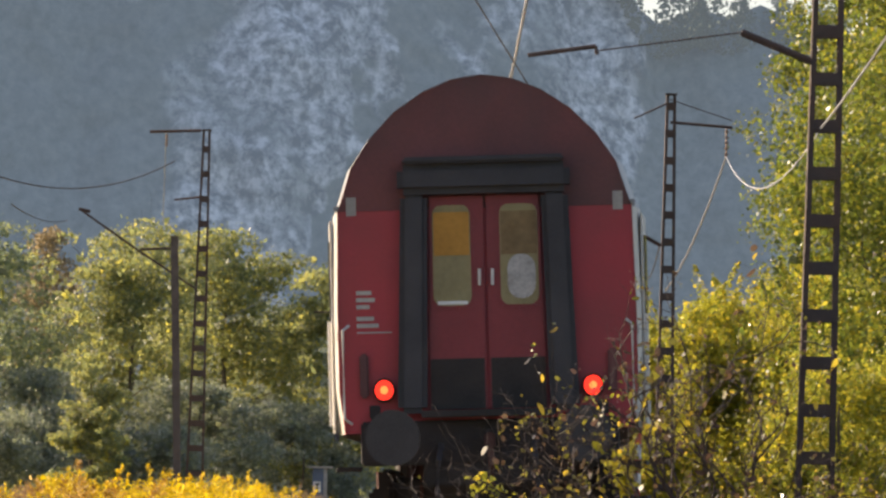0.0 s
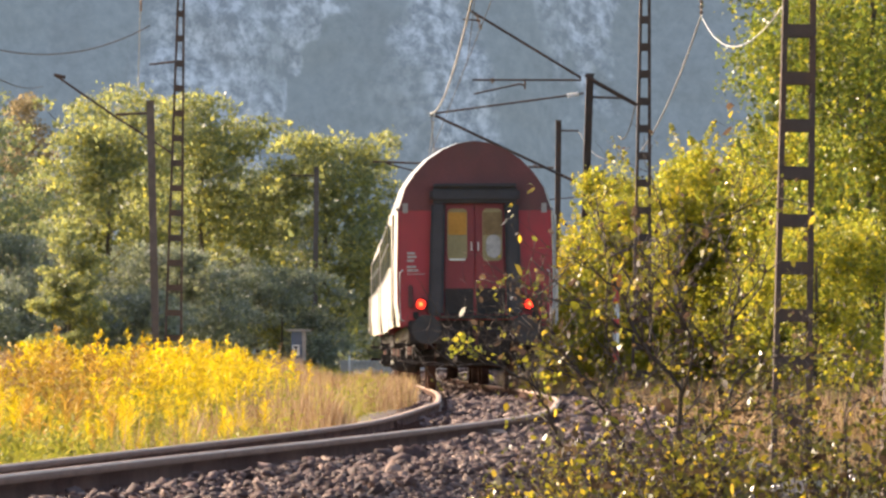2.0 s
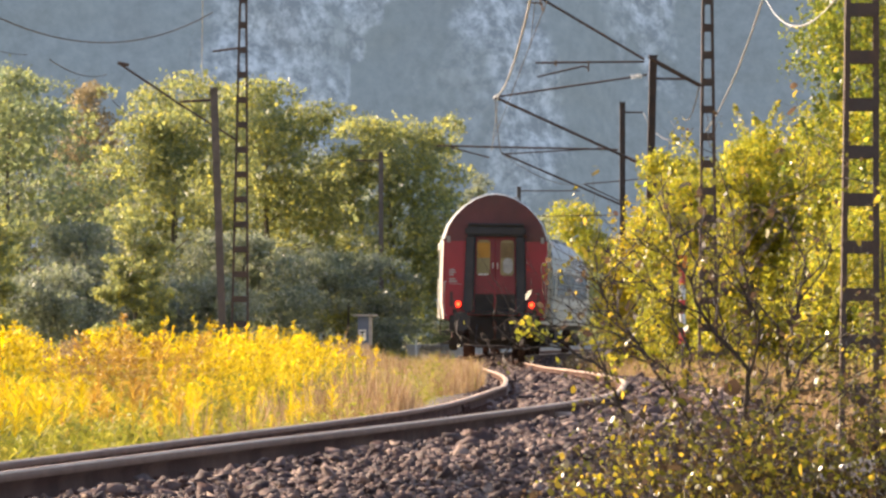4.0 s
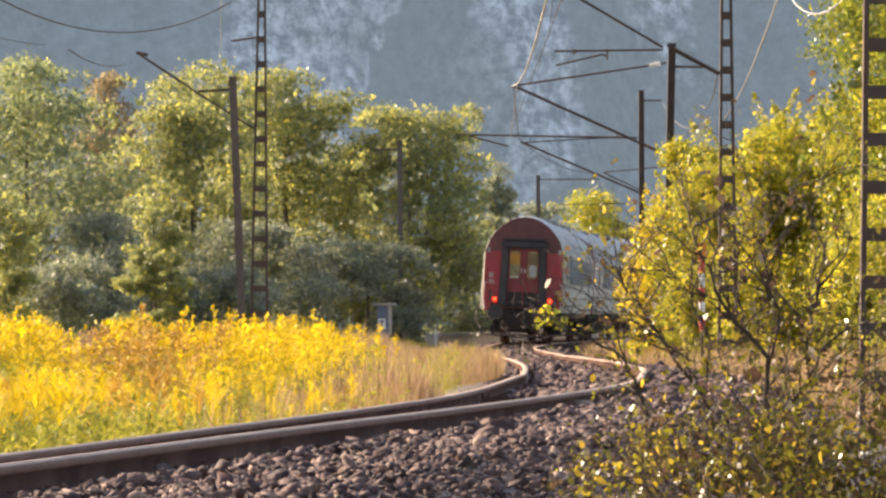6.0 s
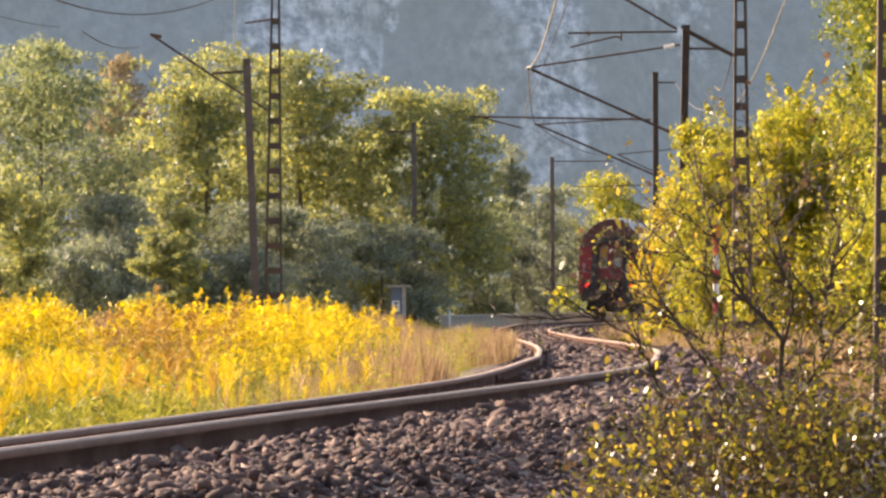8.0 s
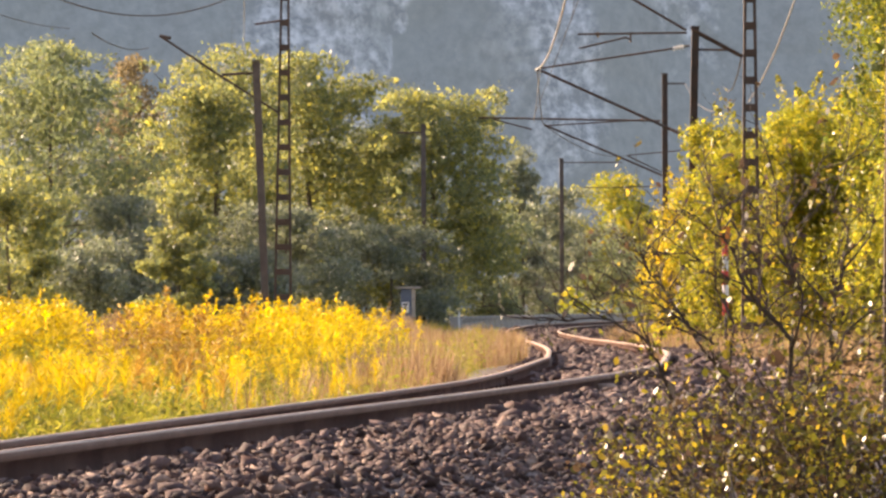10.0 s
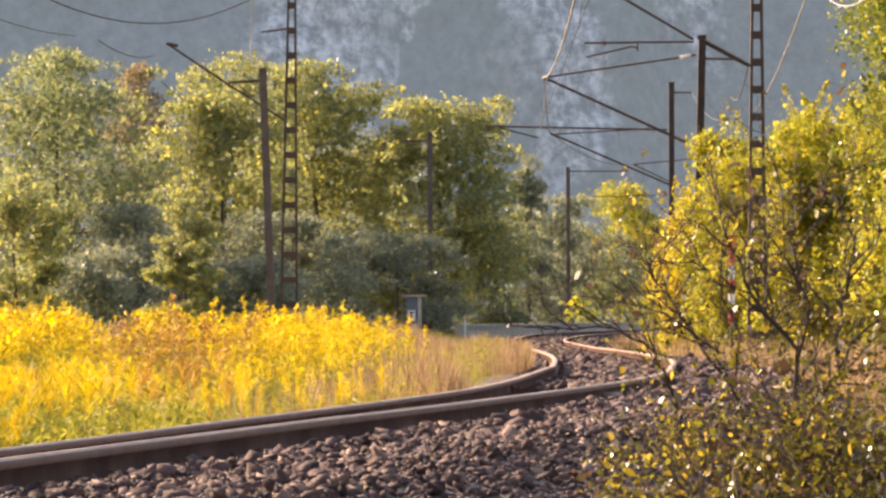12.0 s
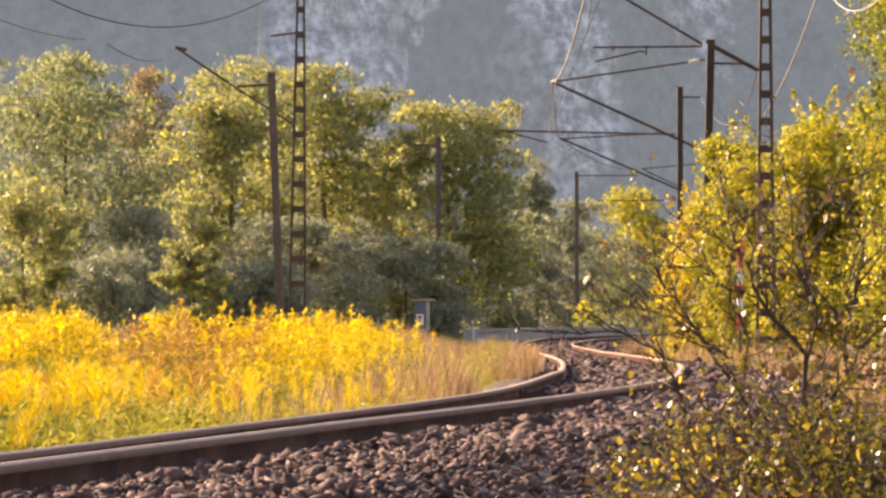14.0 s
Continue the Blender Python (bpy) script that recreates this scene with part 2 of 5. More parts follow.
LEAF_DARK = mat("leaves_dark_green", (0.05, 0.07, 0.02), 0.35, 0, 0.2, 0.5, 3, 0, leaf=0.4, island=1,
                haze_sheen=0.7, through_gain=2.6, hue=[(0.0, (0.105, 0.122, 0.078)), (0.6, (0.142, 0.155, 0.088)), (1.0, (0.165, 0.17, 0.07))])
LEAF_BROWN = mat("leaves_dry_brown", (0.2, 0.13, 0.05), 0.6, 0, 0.2, 0.5, 3, 0, leaf=0.4, island=1,
                 hue=[(0.0, (0.15, 0.12, 0.065)), (1.0, (0.27, 0.21, 0.11))])
LEAF_BUSH = mat("bush_leaves_turning", (0.2, 0.16, 0.02), 0.32, 0, 0.2, 20, 80, 0, leaf=0.45, island=1,
                through_gain=2.0, hue=[(0.0, (0.050, 0.030, 0.022)), (0.36, (0.075, 0.048, 0.024)), (0.54, (0.095, 0.088, 0.014)), (0.84, (0.19, 0.175, 0.014)), (1.0, (0.42, 0.28, 0.03))])
GOLDENROD = mat("goldenrod_flowers", (0.75, 0.48, 0.03), 0.6, 0, 0.38, 0.5, 2, 0, leaf=0.45, island=1,
                through_gain=1.3,
                hue=[(0.0, (0.40, 0.26, 0.02)), (0.2, (0.55, 0.39, 0.010)), (0.5, (0.68, 0.50, 0.008)), (0.85, (0.78, 0.60, 0.010)), (1.0, (0.74, 0.60, 0.06))])
GOLDENROD_OLD = mat("goldenrod_faded", (0.5, 0.3, 0.06), 0.7, 0, 0.3, 0.5, 2, 0, leaf=0.45, island=1,
                    through_gain=1.3, hue=[(0.0, (0.26, 0.14, 0.035)), (0.5, (0.46, 0.26, 0.035)), (0.85, (0.58, 0.37, 0.05)), (1.0, (0.62, 0.47, 0.22))])
STALK = mat("goldenrod_stalks", (0.16, 0.17, 0.03), 0.6, 0, 0.2, 1, 8, 0, leaf=0.4, island=1,
            through_gain=1.6, hue=[(0.0, (0.12, 0.13, 0.02)), (0.5, (0.28, 0.28, 0.028)), (1.0, (0.40, 0.33, 0.05))])
STRAW = mat("dry_grass_straw", (0.5, 0.35, 0.18), 0.7, 0, 0.2, 1, 8, 0, leaf=0.4, island=1,
            through_gain=1.0, hue=[(0.0, (0.20, 0.11, 0.055)), (0.45, (0.36, 0.22, 0.11)), (0.8, (0.54, 0.37, 0.22)), (1.0, (0.34, 0.28, 0.05))])


# ---- building helpers ----
def part(name, bm, material, parent=None, label="", smooth=False):
    me = bpy.data.meshes.new(name)
    bm.to_mesh(me)
    bm.free()
    me.materials.append(material)
    if smooth:
        me.polygons.foreach_set("use_smooth", [True] * len(me.polygons))
    ob = new(name, me)
    ob.parent = parent
    if label:
        ob["label"] = label
    return ob


def arrays(name, verts, faces, material, parent=None, smooth=False):
    """A mesh object from numpy arrays of corners and of equal-sided faces."""
    me = bpy.data.meshes.new(name)
    k, n = faces.shape[1], len(faces)
    me.vertices.add(len(verts))
    me.vertices.foreach_set("co", np.asarray(verts, np.float32).ravel())
    me.loops.add(n * k)
    me.loops.foreach_set("vertex_index", np.asarray(faces, np.int32).ravel())
    me.polygons.add(n)
    me.polygons.foreach_set("loop_start", np.arange(0, n * k, k, dtype=np.int32))
    if smooth:
        me.polygons.foreach_set("use_smooth", np.ones(n, bool))
    me.update(calc_edges=True)
    me.materials.append(material)
    ob = new(name, me)
    ob.parent = parent
    return ob


def box(bm, lo, hi, bevel=0.0):
    lo, hi = Vector(lo), Vector(hi)
    m = Matrix.Translation((lo + hi) / 2) @ Matrix.Diagonal((*(hi - lo), 1))
    made = bmesh.ops.create_cube(bm, size=1, matrix=m)["verts"]
    if bevel:
        edges = list({e for v in made for e in v.link_edges})
        bmesh.ops.bevel(bm, geom=edges, offset=bevel, segments=2, affect="EDGES")
    return bm


def boxed(lo, hi, bevel=0.0):
    return box(bmesh.new(), lo, hi, bevel)


def rod(bm, p, q, r, r2=None, sides=8):
    p, q = Vector(p), Vector(q)
    d = q - p
    m = Matrix.Translation((p + q) / 2) @ d.to_track_quat("Z", "Y").to_matrix().to_4x4()
    bmesh.ops.create_cone(bm, cap_ends=True, segments=sides, radius1=r, radius2=r if r2 is None else r2, depth=d.length, matrix=m)
    return bm


def chain(bm, pts, radii, sides=6):
    """A bent tube through points."""
    rings = []
    for i, p in enumerate(pts):
        d = Vector(pts[min(i + 1, len(pts) - 1)]) - Vector(pts[max(i - 1, 0)])
        q = d.to_track_quat("Z", "Y")
        rings.append([bm.verts.new(Vector(p) + q @ Vector((radii[i] * math.cos(a), radii[i] * math.sin(a), 0)))
                      for a in (2 * math.pi * k / sides for k in range(sides))])
    for a, b in zip(rings, rings[1:]):
        for k in range(sides):
            bm.faces.new((a[k], a[(k + 1) % sides], b[(k + 1) % sides], b[k]))
    bm.faces.new(rings[0][::-1])
    bm.faces.new(rings[-1])
    return bm


def empty(name, m=None):
    ob = new(name)
    ob.empty_display_size = 0.3
    if m is not None:
        ob.matrix_world = m
    return ob


# ---- the line of the track: headings along +Y, then cant and height ----
YS = np.arange(-40.0, 520.0, 0.5)
HEAD = np.interp(YS, [-40, 10, 24, 35, 42, 46, 52, 59.5, 62.5, 63.5, 70, 80, 90, 109, 130, 140, 150, 158, 164, 177, 190, 205, 221, 260, 320, 420, 520],
                 [0.20, 0.15, 0.141, 0.131, 0.108, 0.068, 0.051, 0.050, 0.050, 0.028, 0.026, 0.019, 0.008, 0.002, 0.000, 0.008, 0.024, 0.037, 0.042, 0.047, 0.084, 0.115, 0.135, 0.20, 0.30, 0.42, 0.5])
HEAD = np.convolve(np.pad(HEAD, 1, mode="edge"), np.ones(3) / 3, mode="valid")
XS = np.cumsum(HEAD) * 0.5
XS += 2.08 - np.interp(60.0, YS, XS)
ARC = np.concatenate([[0], np.cumsum(np.hypot(np.diff(XS), np.diff(YS)))])


def track_x(y):
    return np.interp(y, YS, XS)


def track_z(y):
    return np.interp(y, [-40, 20, 30, 45, 60, 115, 400], [0.13, 0.13, 0.125, 0.115, 0.085, -0.08, -0.08])


def track_cant(y):
    """How much the right rail stands above the left one."""
    return np.interp(y, [0, 24, 30, 45, 60, 115, 140, 175, 500], [0.14, 0.14, 0.12, 0.095, 0.065, 0.01, -0.01, -0.07, -0.07])


def on_track(s, side=0.0, up=0.0):
    """The point at arc length s, side metres to the right of the centre line and up metres above the railheads."""
    y = float(np.interp(s, ARC, YS))
    h = float(np.interp(y, YS, HEAD))
    c = float(track_cant(y)) / 1.5
    d = Vector((h, 1, 0)).normalized()
    r = Vector((d.y, -d.x, 0))
    r = (r + Vector((0, 0, c))).normalized()
    n = r.cross(d)
    return Vector((float(track_x(y)), y, float(track_z(y)))) + r * side + n * up, d, r, n


def arc_of(y):
    return float(np.interp(y, YS, ARC))


def ground_z(x, y):
    """Height of the ground sheet."""
    x, y = np.asarray(x, float), np.asarray(y, float)
    off = x - track_x(np.clip(y, -40, 500))
    base = track_z(np.clip(y, -40, 400))
    z = base - 0.62 - 0.12 * np.clip(-off - 3, 0, 3) / 3 - 0.45 * np.clip(off - 2.2, 0, 2.5) / 2.5 * (y < 75) - 0.1
    z = z + 0.60 * np.clip((y - 122) / 28, 0, 1) * np.clip((-off - 3.0) / 1.5, 0, 1)
    z = z + 0.10 * np.sin(x * 0.35 + 1.3) * np.sin(y * 0.21)
    return z


# ---- ground, bed, track ----
def make_ground():
    ys = np.concatenate([np.arange(-60, 0, 6.0), np.arange(0, 200, 1.5), np.arange(200, 420, 8.0), [500, 700, 1000, 1800, 3000]])
    xs = np.concatenate([[-3000, -1500, -700, -300, -160, -90], np.arange(-60, -14, 3.0), np.arange(-14, 24, 0.8), np.arange(24, 80, 4.0), [110, 180, 320, 700, 1500, 3000]])
    X, Y = np.meshgrid(xs, ys)
    Z = ground_z(X, Y)
    v = np.stack([X.ravel(), Y.ravel(), Z.ravel()], 1)
    w, h = len(xs), len(ys)
    i = (np.arange(h - 1)[:, None] * w + np.arange(w - 1)[None]).ravel()
    ob = arrays("ground", v, np.stack([i, i + 1, i + w + 1, i + w], 1), SOIL, smooth=True)
    tagged(ob, "dry grassy ground of a valley beside a railway", "ground", kind="structure")


def make_bed():
    """Ballast bed: a raised, sloping-shouldered strip under the track."""
    prof = [(-2.9, -0.75), (-1.75, -0.21), (-1.2, -0.17), (-0.82, -0.175), (-0.66, -0.20), (0.66, -0.20), (0.82, -0.175), (1.2, -0.17), (1.9, -0.21), (3.1, -0.8)]
    ss = np.arange(2.0, arc_of(480), 1.0)
    verts = [on_track(s, a, b)[0] for s in ss for a, b in prof]
    k = len(prof)
    f = [(i * k + j, i * k + j + 1, (i + 1) * k + j + 1, (i + 1) * k + j) for i in range(len(ss) - 1) for j in range(k - 1)]
    ob = arrays("track_bed", np.array([tuple(v) for v in verts]), np.array(f), BED)
    return tagged(ob, "brown-grey crushed stone ballast bed of the railway track", "track bed", kind="structure")


RAIL_SECTION = [(-0.075, -0.172), (0.075, -0.172), (0.075, -0.160), (0.014, -0.140), (0.009, -0.125), (0.009, -0.055), (0.033, -0.040), (0.036, -0.012), (0.026, -0.001),
                (0.0, 0.0), (-0.026, -0.001), (-0.036, -0.012), (-0.033, -0.040), (-0.009, -0.055), (-0.009, -0.125), (-0.014, -0.140), (-0.075, -0.160)]


def rail(s0, s1, side, parent, step=1.0):
    ss = np.linspace(s0, s1, max(2, int((s1 - s0) / step)))
    k = len(RAIL_SECTION)
    v, f = [], []
    for s in ss:
        v += [tuple(on_track(s, side + a, b)[0]) for a, b in RAIL_SECTION]
    n = len(ss)
    for i in range(n - 1):
        for j in range(k):
            f.append((i * k + j, i * k + (j + 1) % k, (i + 1) * k + (j + 1) % k, (i + 1) * k + j))
    ob = arrays("rail", np.array(v), np.array(f), STEEL_RUST)
    ob.data.materials.append(RAIL_TOP)
    ob.data.materials.append(RAIL_SIDE)
    idx = np.array([1 if 7 <= q % k <= 10 else 2 if q % k in (1, 2, 6, 11, 15, 16) else 0 for q in range(len(f))], np.int32)
    ob.data.polygons.foreach_set("material_index", idx)
    ob.parent = parent
    return ob


def make_track():
    track = empty("railway_track")
    tagged(track, "rusty steel rails with worn shiny heads on dark sleepers", "railway track", kind="structure")
    joint = arc_of(48.5)
    end = arc_of(480)
    for side in (-0.7525, 0.7525):
        rail(2.0, joint - 0.004, side, track)
        rail(joint + 0.004, end, side, track)
        # bolted joint bars
        for face in (-1, 1):
            p, d, r, n = on_track(joint, side + face * 0.024, -0.09)
            m = Matrix((r, d, n)).transposed().to_4x4()
            bar = part("joint_bar", boxed((-0.011, -0.36, -0.042), (0.011, 0.36, 0.042), 0.006), STEEL_RUST, track)
            bar.matrix_world = Matrix.Translation(p) @ m
            bb = bmesh.new()
            for q in (-0.27, -0.1, 0.1, 0.27):
                rod(bb, (face * 0.008, q, 0), (face * 0.034, q, 0), 0.018, sides=6)
            bolts = part("bolts", bb, STEEL_RUST, bar)
    bm = bmesh.new()
    box(bm, (-1.3, -0.13, -0.34), (1.3, 0.13, -0.178), 0.012)
    first = part("sleeper", bm, WOOD, track)
    clip_bm = bmesh.new()
    for side in (-0.7525, 0.7525):
        box(clip_bm, (side - 0.17, -0.08, -0.178), (side + 0.17, 0.08, -0.1745), 0)
        for e in (-0.105, 0.105):
            box(clip_bm, (side + e - 0.03, -0.045, -0.176), (side + e + 0.03, 0.045, -0.135), 0.008)
            rod(clip_bm, (side + e, 0, -0.14), (side + e, 0, -0.095), 0.017, sides=6)
    clips = part("rail_clips", clip_bm, STEEL_RUST, first)
    count = 0
    s = 14.0
    while s < arc_of(205):
        p, d, r, n = on_track(s)
        m = Matrix.Translation(p) @ Matrix((r, d, n)).transposed().to_4x4()
        if count == 0:
            first.matrix_world = m
        else:
            a = new("sleeper", first.data)
            a.parent = track
            a.matrix_world = m
            b = new("rail_clips", clips.data)
            b.parent = a
        count += 1
        s += 0.62


def stone_shapes(rng, n):
    shapes = []
    for _ in range(n):
        bm = bmesh.new()
        bmesh.ops.create_icosphere(bm, subdivisions=1, radius=1)
        pts = np.array([v.co[:] for v in bm.verts])
        faces = np.array([[v.index for v in f.verts] for f in bm.faces])
        bm.free()
        pts = pts * (0.72 + 0.5 * rng.random((len(pts), 1)))
        # flat broken faces
        for _ in range(9):
            d = rng.normal(size=3)
            d /= np.linalg.norm(d)
            over = pts @ d - (0.24 + 0.34 * rng.random())
            pts = pts - np.clip(over, 0, None)[:, None] * d
        pts = pts * (np.array([1.8, 1.25, 0.78]) * (0.8 + 0.4 * rng.random(3)))
        shapes.append((pts, faces))
    return shapes


def turn(rng, n):
    """n random rotations as matrices."""
    q = rng.normal(size=(n, 4))
    q /= np.linalg.norm(q, axis=1)[:, None]
    w, x, y, z = q.T
    return np.stack([1 - 2 * (y * y + z * z), 2 * (x * y - z * w), 2 * (x * z + y * w), 2 * (x * y + z * w), 1 - 2 * (x * x + z * z), 2 * (y * z - x * w),
                     2 * (x * z - y * w), 2 * (y * z + x * w), 1 - 2 * (x * x + y * y)], 1).reshape(n, 3, 3)


def make_ballast(bed):
    rng = np.random.default_rng(5)
    shapes = stone_shapes(rng, 16)

    def heap(y0, y1, a0, a1, per_m2, size):
        n = int((y1 - y0) * (a1 - a0) * per_m2)
        y = rng.uniform(y0, y1, n)
        a = rng.uniform(a0, a1, n)
        keep = (np.abs(np.abs(a) - 0.7525) > 0.085)
        y, a = y[keep], a[keep]
        up = np.interp(a, [-2.9, -1.75, -1.2, 1.2, 1.9, 3.1], [-0.75, -0.21, -0.17, -0.17, -0.21, -0.8])
        up = np.where((np.abs(a) > 0.86) & (np.abs(a) < 1.15), up + 0.03, up) + rng.normal(0, 0.012, len(a))
        h = np.interp(y, YS, HEAD)
        x = track_x(y) + a / np.sqrt(1 + h * h)
        yy = y - a * h
        z = track_z(y) + track_cant(y) / 1.5 * a + up
        r = size * np.exp(rng.normal(0, 0.32, len(a)))
        return np.stack([x, yy, z], 1), r

    heaps = [heap(16, 24, 0.85, 2.6, 1050, 0.022), heap(24, 30, 0.85, 2.6, 760, 0.027), heap(30, 44, 0.85, 2.6, 500, 0.036), heap(44, 75, 0.85, 2.6, 170, 0.052), heap(52, 75, -0.66, 0.66, 90, 0.045), heap(75, 130, -1.15, 2.2, 55, 0.055), heap(130, 205, -1.4, 2.2, 20, 0.07),
             heap(24, 75, -1.25, -0.85, 60, 0.05)]
    pos = np.concatenate([h[0] for h in heaps])
    rad = np.concatenate([h[1] for h in heaps])
    near = np.where((pos[:, 1] > 19.5) & (pos[:, 1] < 27) & (pos[:, 2] > -0.16))[0][:280]
    mask = np.ones(len(pos), bool)
    mask[near] = False
    V, F, base = [], [], 0
    az, tip, tilt = rng.uniform(0, 6.28, len(pos)), rng.normal(0, 0.38, len(pos)), rng.normal(0, 0.38, len(pos))
    zero, one = np.zeros(len(pos)), np.ones(len(pos))
    spin = np.stack([np.cos(az), -np.sin(az), zero, np.sin(az), np.cos(az), zero, zero, zero, one], 1).reshape(-1, 3, 3)
    lean_x = np.stack([one, zero, zero, zero, np.cos(tip), -np.sin(tip), zero, np.sin(tip), np.cos(tip)], 1).reshape(-1, 3, 3)
    lean_y = np.stack([np.cos(tilt), zero, np.sin(tilt), zero, one, zero, -np.sin(tilt), zero, np.cos(tilt)], 1).reshape(-1, 3, 3)
    rot = lean_x @ lean_y @ spin
    kind = rng.integers(0, len(shapes), len(pos))
    for k, (pts, faces) in enumerate(shapes):
        pick = np.where(mask & (kind == k))[0]
        v = np.einsum("nij,pj->npi", rot[pick], pts) * rad[pick][:, None, None] + pos[pick][:, None]
        V.append(v.reshape(-1, 3))
        F.append((faces[None] + (np.arange(len(pick)) * len(pts))[:, None, None]).reshape(-1, 3) + base)
        base += len(pick) * len(pts)
    rest = arrays("ballast", np.concatenate(V), np.concatenate(F), STONE)
    rest.parent = bed
    tagged(rest, kind="stuff")
    meshes = []
    for k, (pts, faces) in enumerate(shapes):
        ob = arrays("stone", pts, faces, STONE)
        meshes.append(ob.data)
        bpy.data.objects.remove(ob)
    for i in near:
        ob = new("stone", meshes[kind[i]])
        ob.parent = bed
        ob.matrix_world = Matrix.Translation(pos[i]) @ Matrix(rot[i].tolist()).to_4x4() @ Matrix.Diagonal((rad[i],) * 3 + (1,))


def make_cliff():
    """A long limestone face far across the valley, broken into buttresses and gullies."""
    rng = np.random.default_rng(2)
    xs = np.linspace(-420, 460, 300)
    zs = np.linspace(-4, 150, 110)
    X, Z = np.meshgrid(xs, zs)
    Y = np.empty_like(X)
    top = np.interp(xs, [-420, -60, 0, 30, 48, 70, 460], [130, 125, 114, 100, 83, 79, 74]) + 2.5 * np.sin(xs * 0.21) + 1.5 * np.sin(xs * 0.47)
    for i in range(X.shape[0]):
        for j in range(X.shape[1]):
            x, z = X[i, j], Z[i, j] / 150 * top[j]
            Z[i, j] = z
            a = noise.fractal(Vector((x * 0.018, z * 0.009, 3.1)), 1.0, 2.0, 5)
            b = noise.fractal(Vector((x * 0.09, z * 0.03, 7.7)), 0.9, 2.1, 4)
            c = noise.fractal(Vector((x * 0.25, z * 0.12, 1.7)), 0.9, 2.1, 3)
            Y[i, j] = 760 + 0.55 * x + z * 0.55 - a * 11 - b * 4.5 - c * 2.0 + 5 * abs(math.sin(x * 0.028 + z * 0.006))
    v = np.stack([X.ravel(), Y.ravel(), Z.ravel()], 1)
    w, h = len(xs), len(zs)
    i = (np.arange(h - 1)[:, None] * w + np.arange(w - 1)[None]).ravel()
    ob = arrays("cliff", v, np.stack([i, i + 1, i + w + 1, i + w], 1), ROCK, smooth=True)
    tagged(ob, "hazy blue-grey limestone cliff with shaded gullies across the valley", "cliff", kind="structure")
    # trees along the crest
    n = 34000
    spots = np.sort(rng.uniform(10, 170, 90))
    tall = rng.uniform(9.0, 16.0, 90)
    k = rng.integers(0, 90, n)
    t = rng.random(n)
    px = spots[k] + rng.normal(0, 1.6, n) * (1.15 - t)
    pos = np.stack([px, 760 + 0.55 * px + np.interp(px, xs, top) * 0.55 + rng.normal(0, 2, n), np.interp(px, xs, top) - 7.0 + t * tall[k]], 1)
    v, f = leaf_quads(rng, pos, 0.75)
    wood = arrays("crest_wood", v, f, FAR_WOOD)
    tagged(wood, "dark trees along the crest of the cliff", "wood", kind="stuff")


# ---- overhead line ----
def lattice_mast(x, y, height, wide, narrow, step=0.62, plate=0.17, leg=0.075, lean=0.0, label=""):
    """Two steel channels joined by batten plates, tapering upwards, on a concrete foot."""
    z0 = float(ground_z(x, y)) - 0.05
    top = height - z0
    mast = empty("lattice_mast", pose(x, y, z0, 0, lean, 0))
    tagged(mast, label or "tall rusty brown steel lattice mast of the overhead line", "mast", "overhead line masts")
    depth = 0.06
    half = lambda z: (wide + (narrow - wide) * z / top) / 2
    for sgn in (-1, 1):
        bm = bmesh.new()
        # one rolled channel, open towards the middle
        sec = [(leg / 2, -depth - 0.03), (leg / 2, depth + 0.03), (-leg / 2, depth + 0.03), (-leg / 2, depth + 0.015), (leg / 2 - 0.012, depth + 0.015),
               (leg / 2 - 0.012, -depth - 0.015), (-leg / 2, -depth - 0.015), (-leg / 2, -depth - 0.03)]
        lo = [bm.verts.new((sgn * (half(0) + dx), dy, 0)) for dx, dy in sec]
        hi = [bm.verts.new((sgn * (half(top) + dx), dy, top)) for dx, dy in sec]
        for k in range(8):
            bm.faces.new((lo[k], lo[(k + 1) % 8], hi[(k + 1) % 8], hi[k]))
        bm.faces.new(hi)
        bm.faces.new(lo[::-1])
        bmesh.ops.recalc_face_normals(bm, faces=bm.faces[:])
        part("leg", bm, MAST_STEEL, mast)
    z = 0.9
    while z < top - 0.1:
        for flange in (-depth - 0.034, depth + 0.034):
            part("batten_plate", boxed((-half(z) - leg / 2, flange - 0.006, z), (half(z) + leg / 2, flange + 0.006, z + plate), 0.003), MAST_STEEL, mast)
        z += step
    part("top_plate", boxed((-half(top) - 0.05, -0.17, top), (half(top) + 0.05, 0.17, top + 0.03), 0.005), MAST_STEEL, mast)
    part("foot", boxed((-0.45, -0.45, -0.3), (0.45, 0.45, 0.12), 0.03), CONCRETE, mast, "weathered concrete foot")
    return mast


def beam_pole(x, y, height, size=0.2, lean=0.0, label="", low=None, steel=None):
    steel = steel or MAST_STEEL
    z0 = (float(ground_z(x, y)) if low is None else low) - 0.05
    top = height - z0
    pole = empty("catenary_pole", pose(x, y, z0, 0, lean, 0))
    tagged(pole, label or "dark rusted steel beam pole of the overhead line", "pole", "overhead line poles")
    h = size / 2
    part("flange", boxed((-h, -h, 0), (-h + 0.025, h, top), 0.004), steel, pole)
    part("flange", boxed((h - 0.025, -h, 0), (h, h, top), 0.004), steel, pole)
    part("web", boxed((-h + 0.025, -h * 0.5, 0), (h - 0.025, h * 0.5, top - 0.01)), steel, pole)
    part("cap", boxed((-h - 0.015, -h - 0.015, top), (h + 0.015, h + 0.015, top + 0.025), 0.005), steel, pole)
    part("foot", boxed((-0.3, -0.3, -0.25), (0.3, 0.3, 0.1), 0.03), CONCRETE, pole, "weathered concrete foot")
    return pole


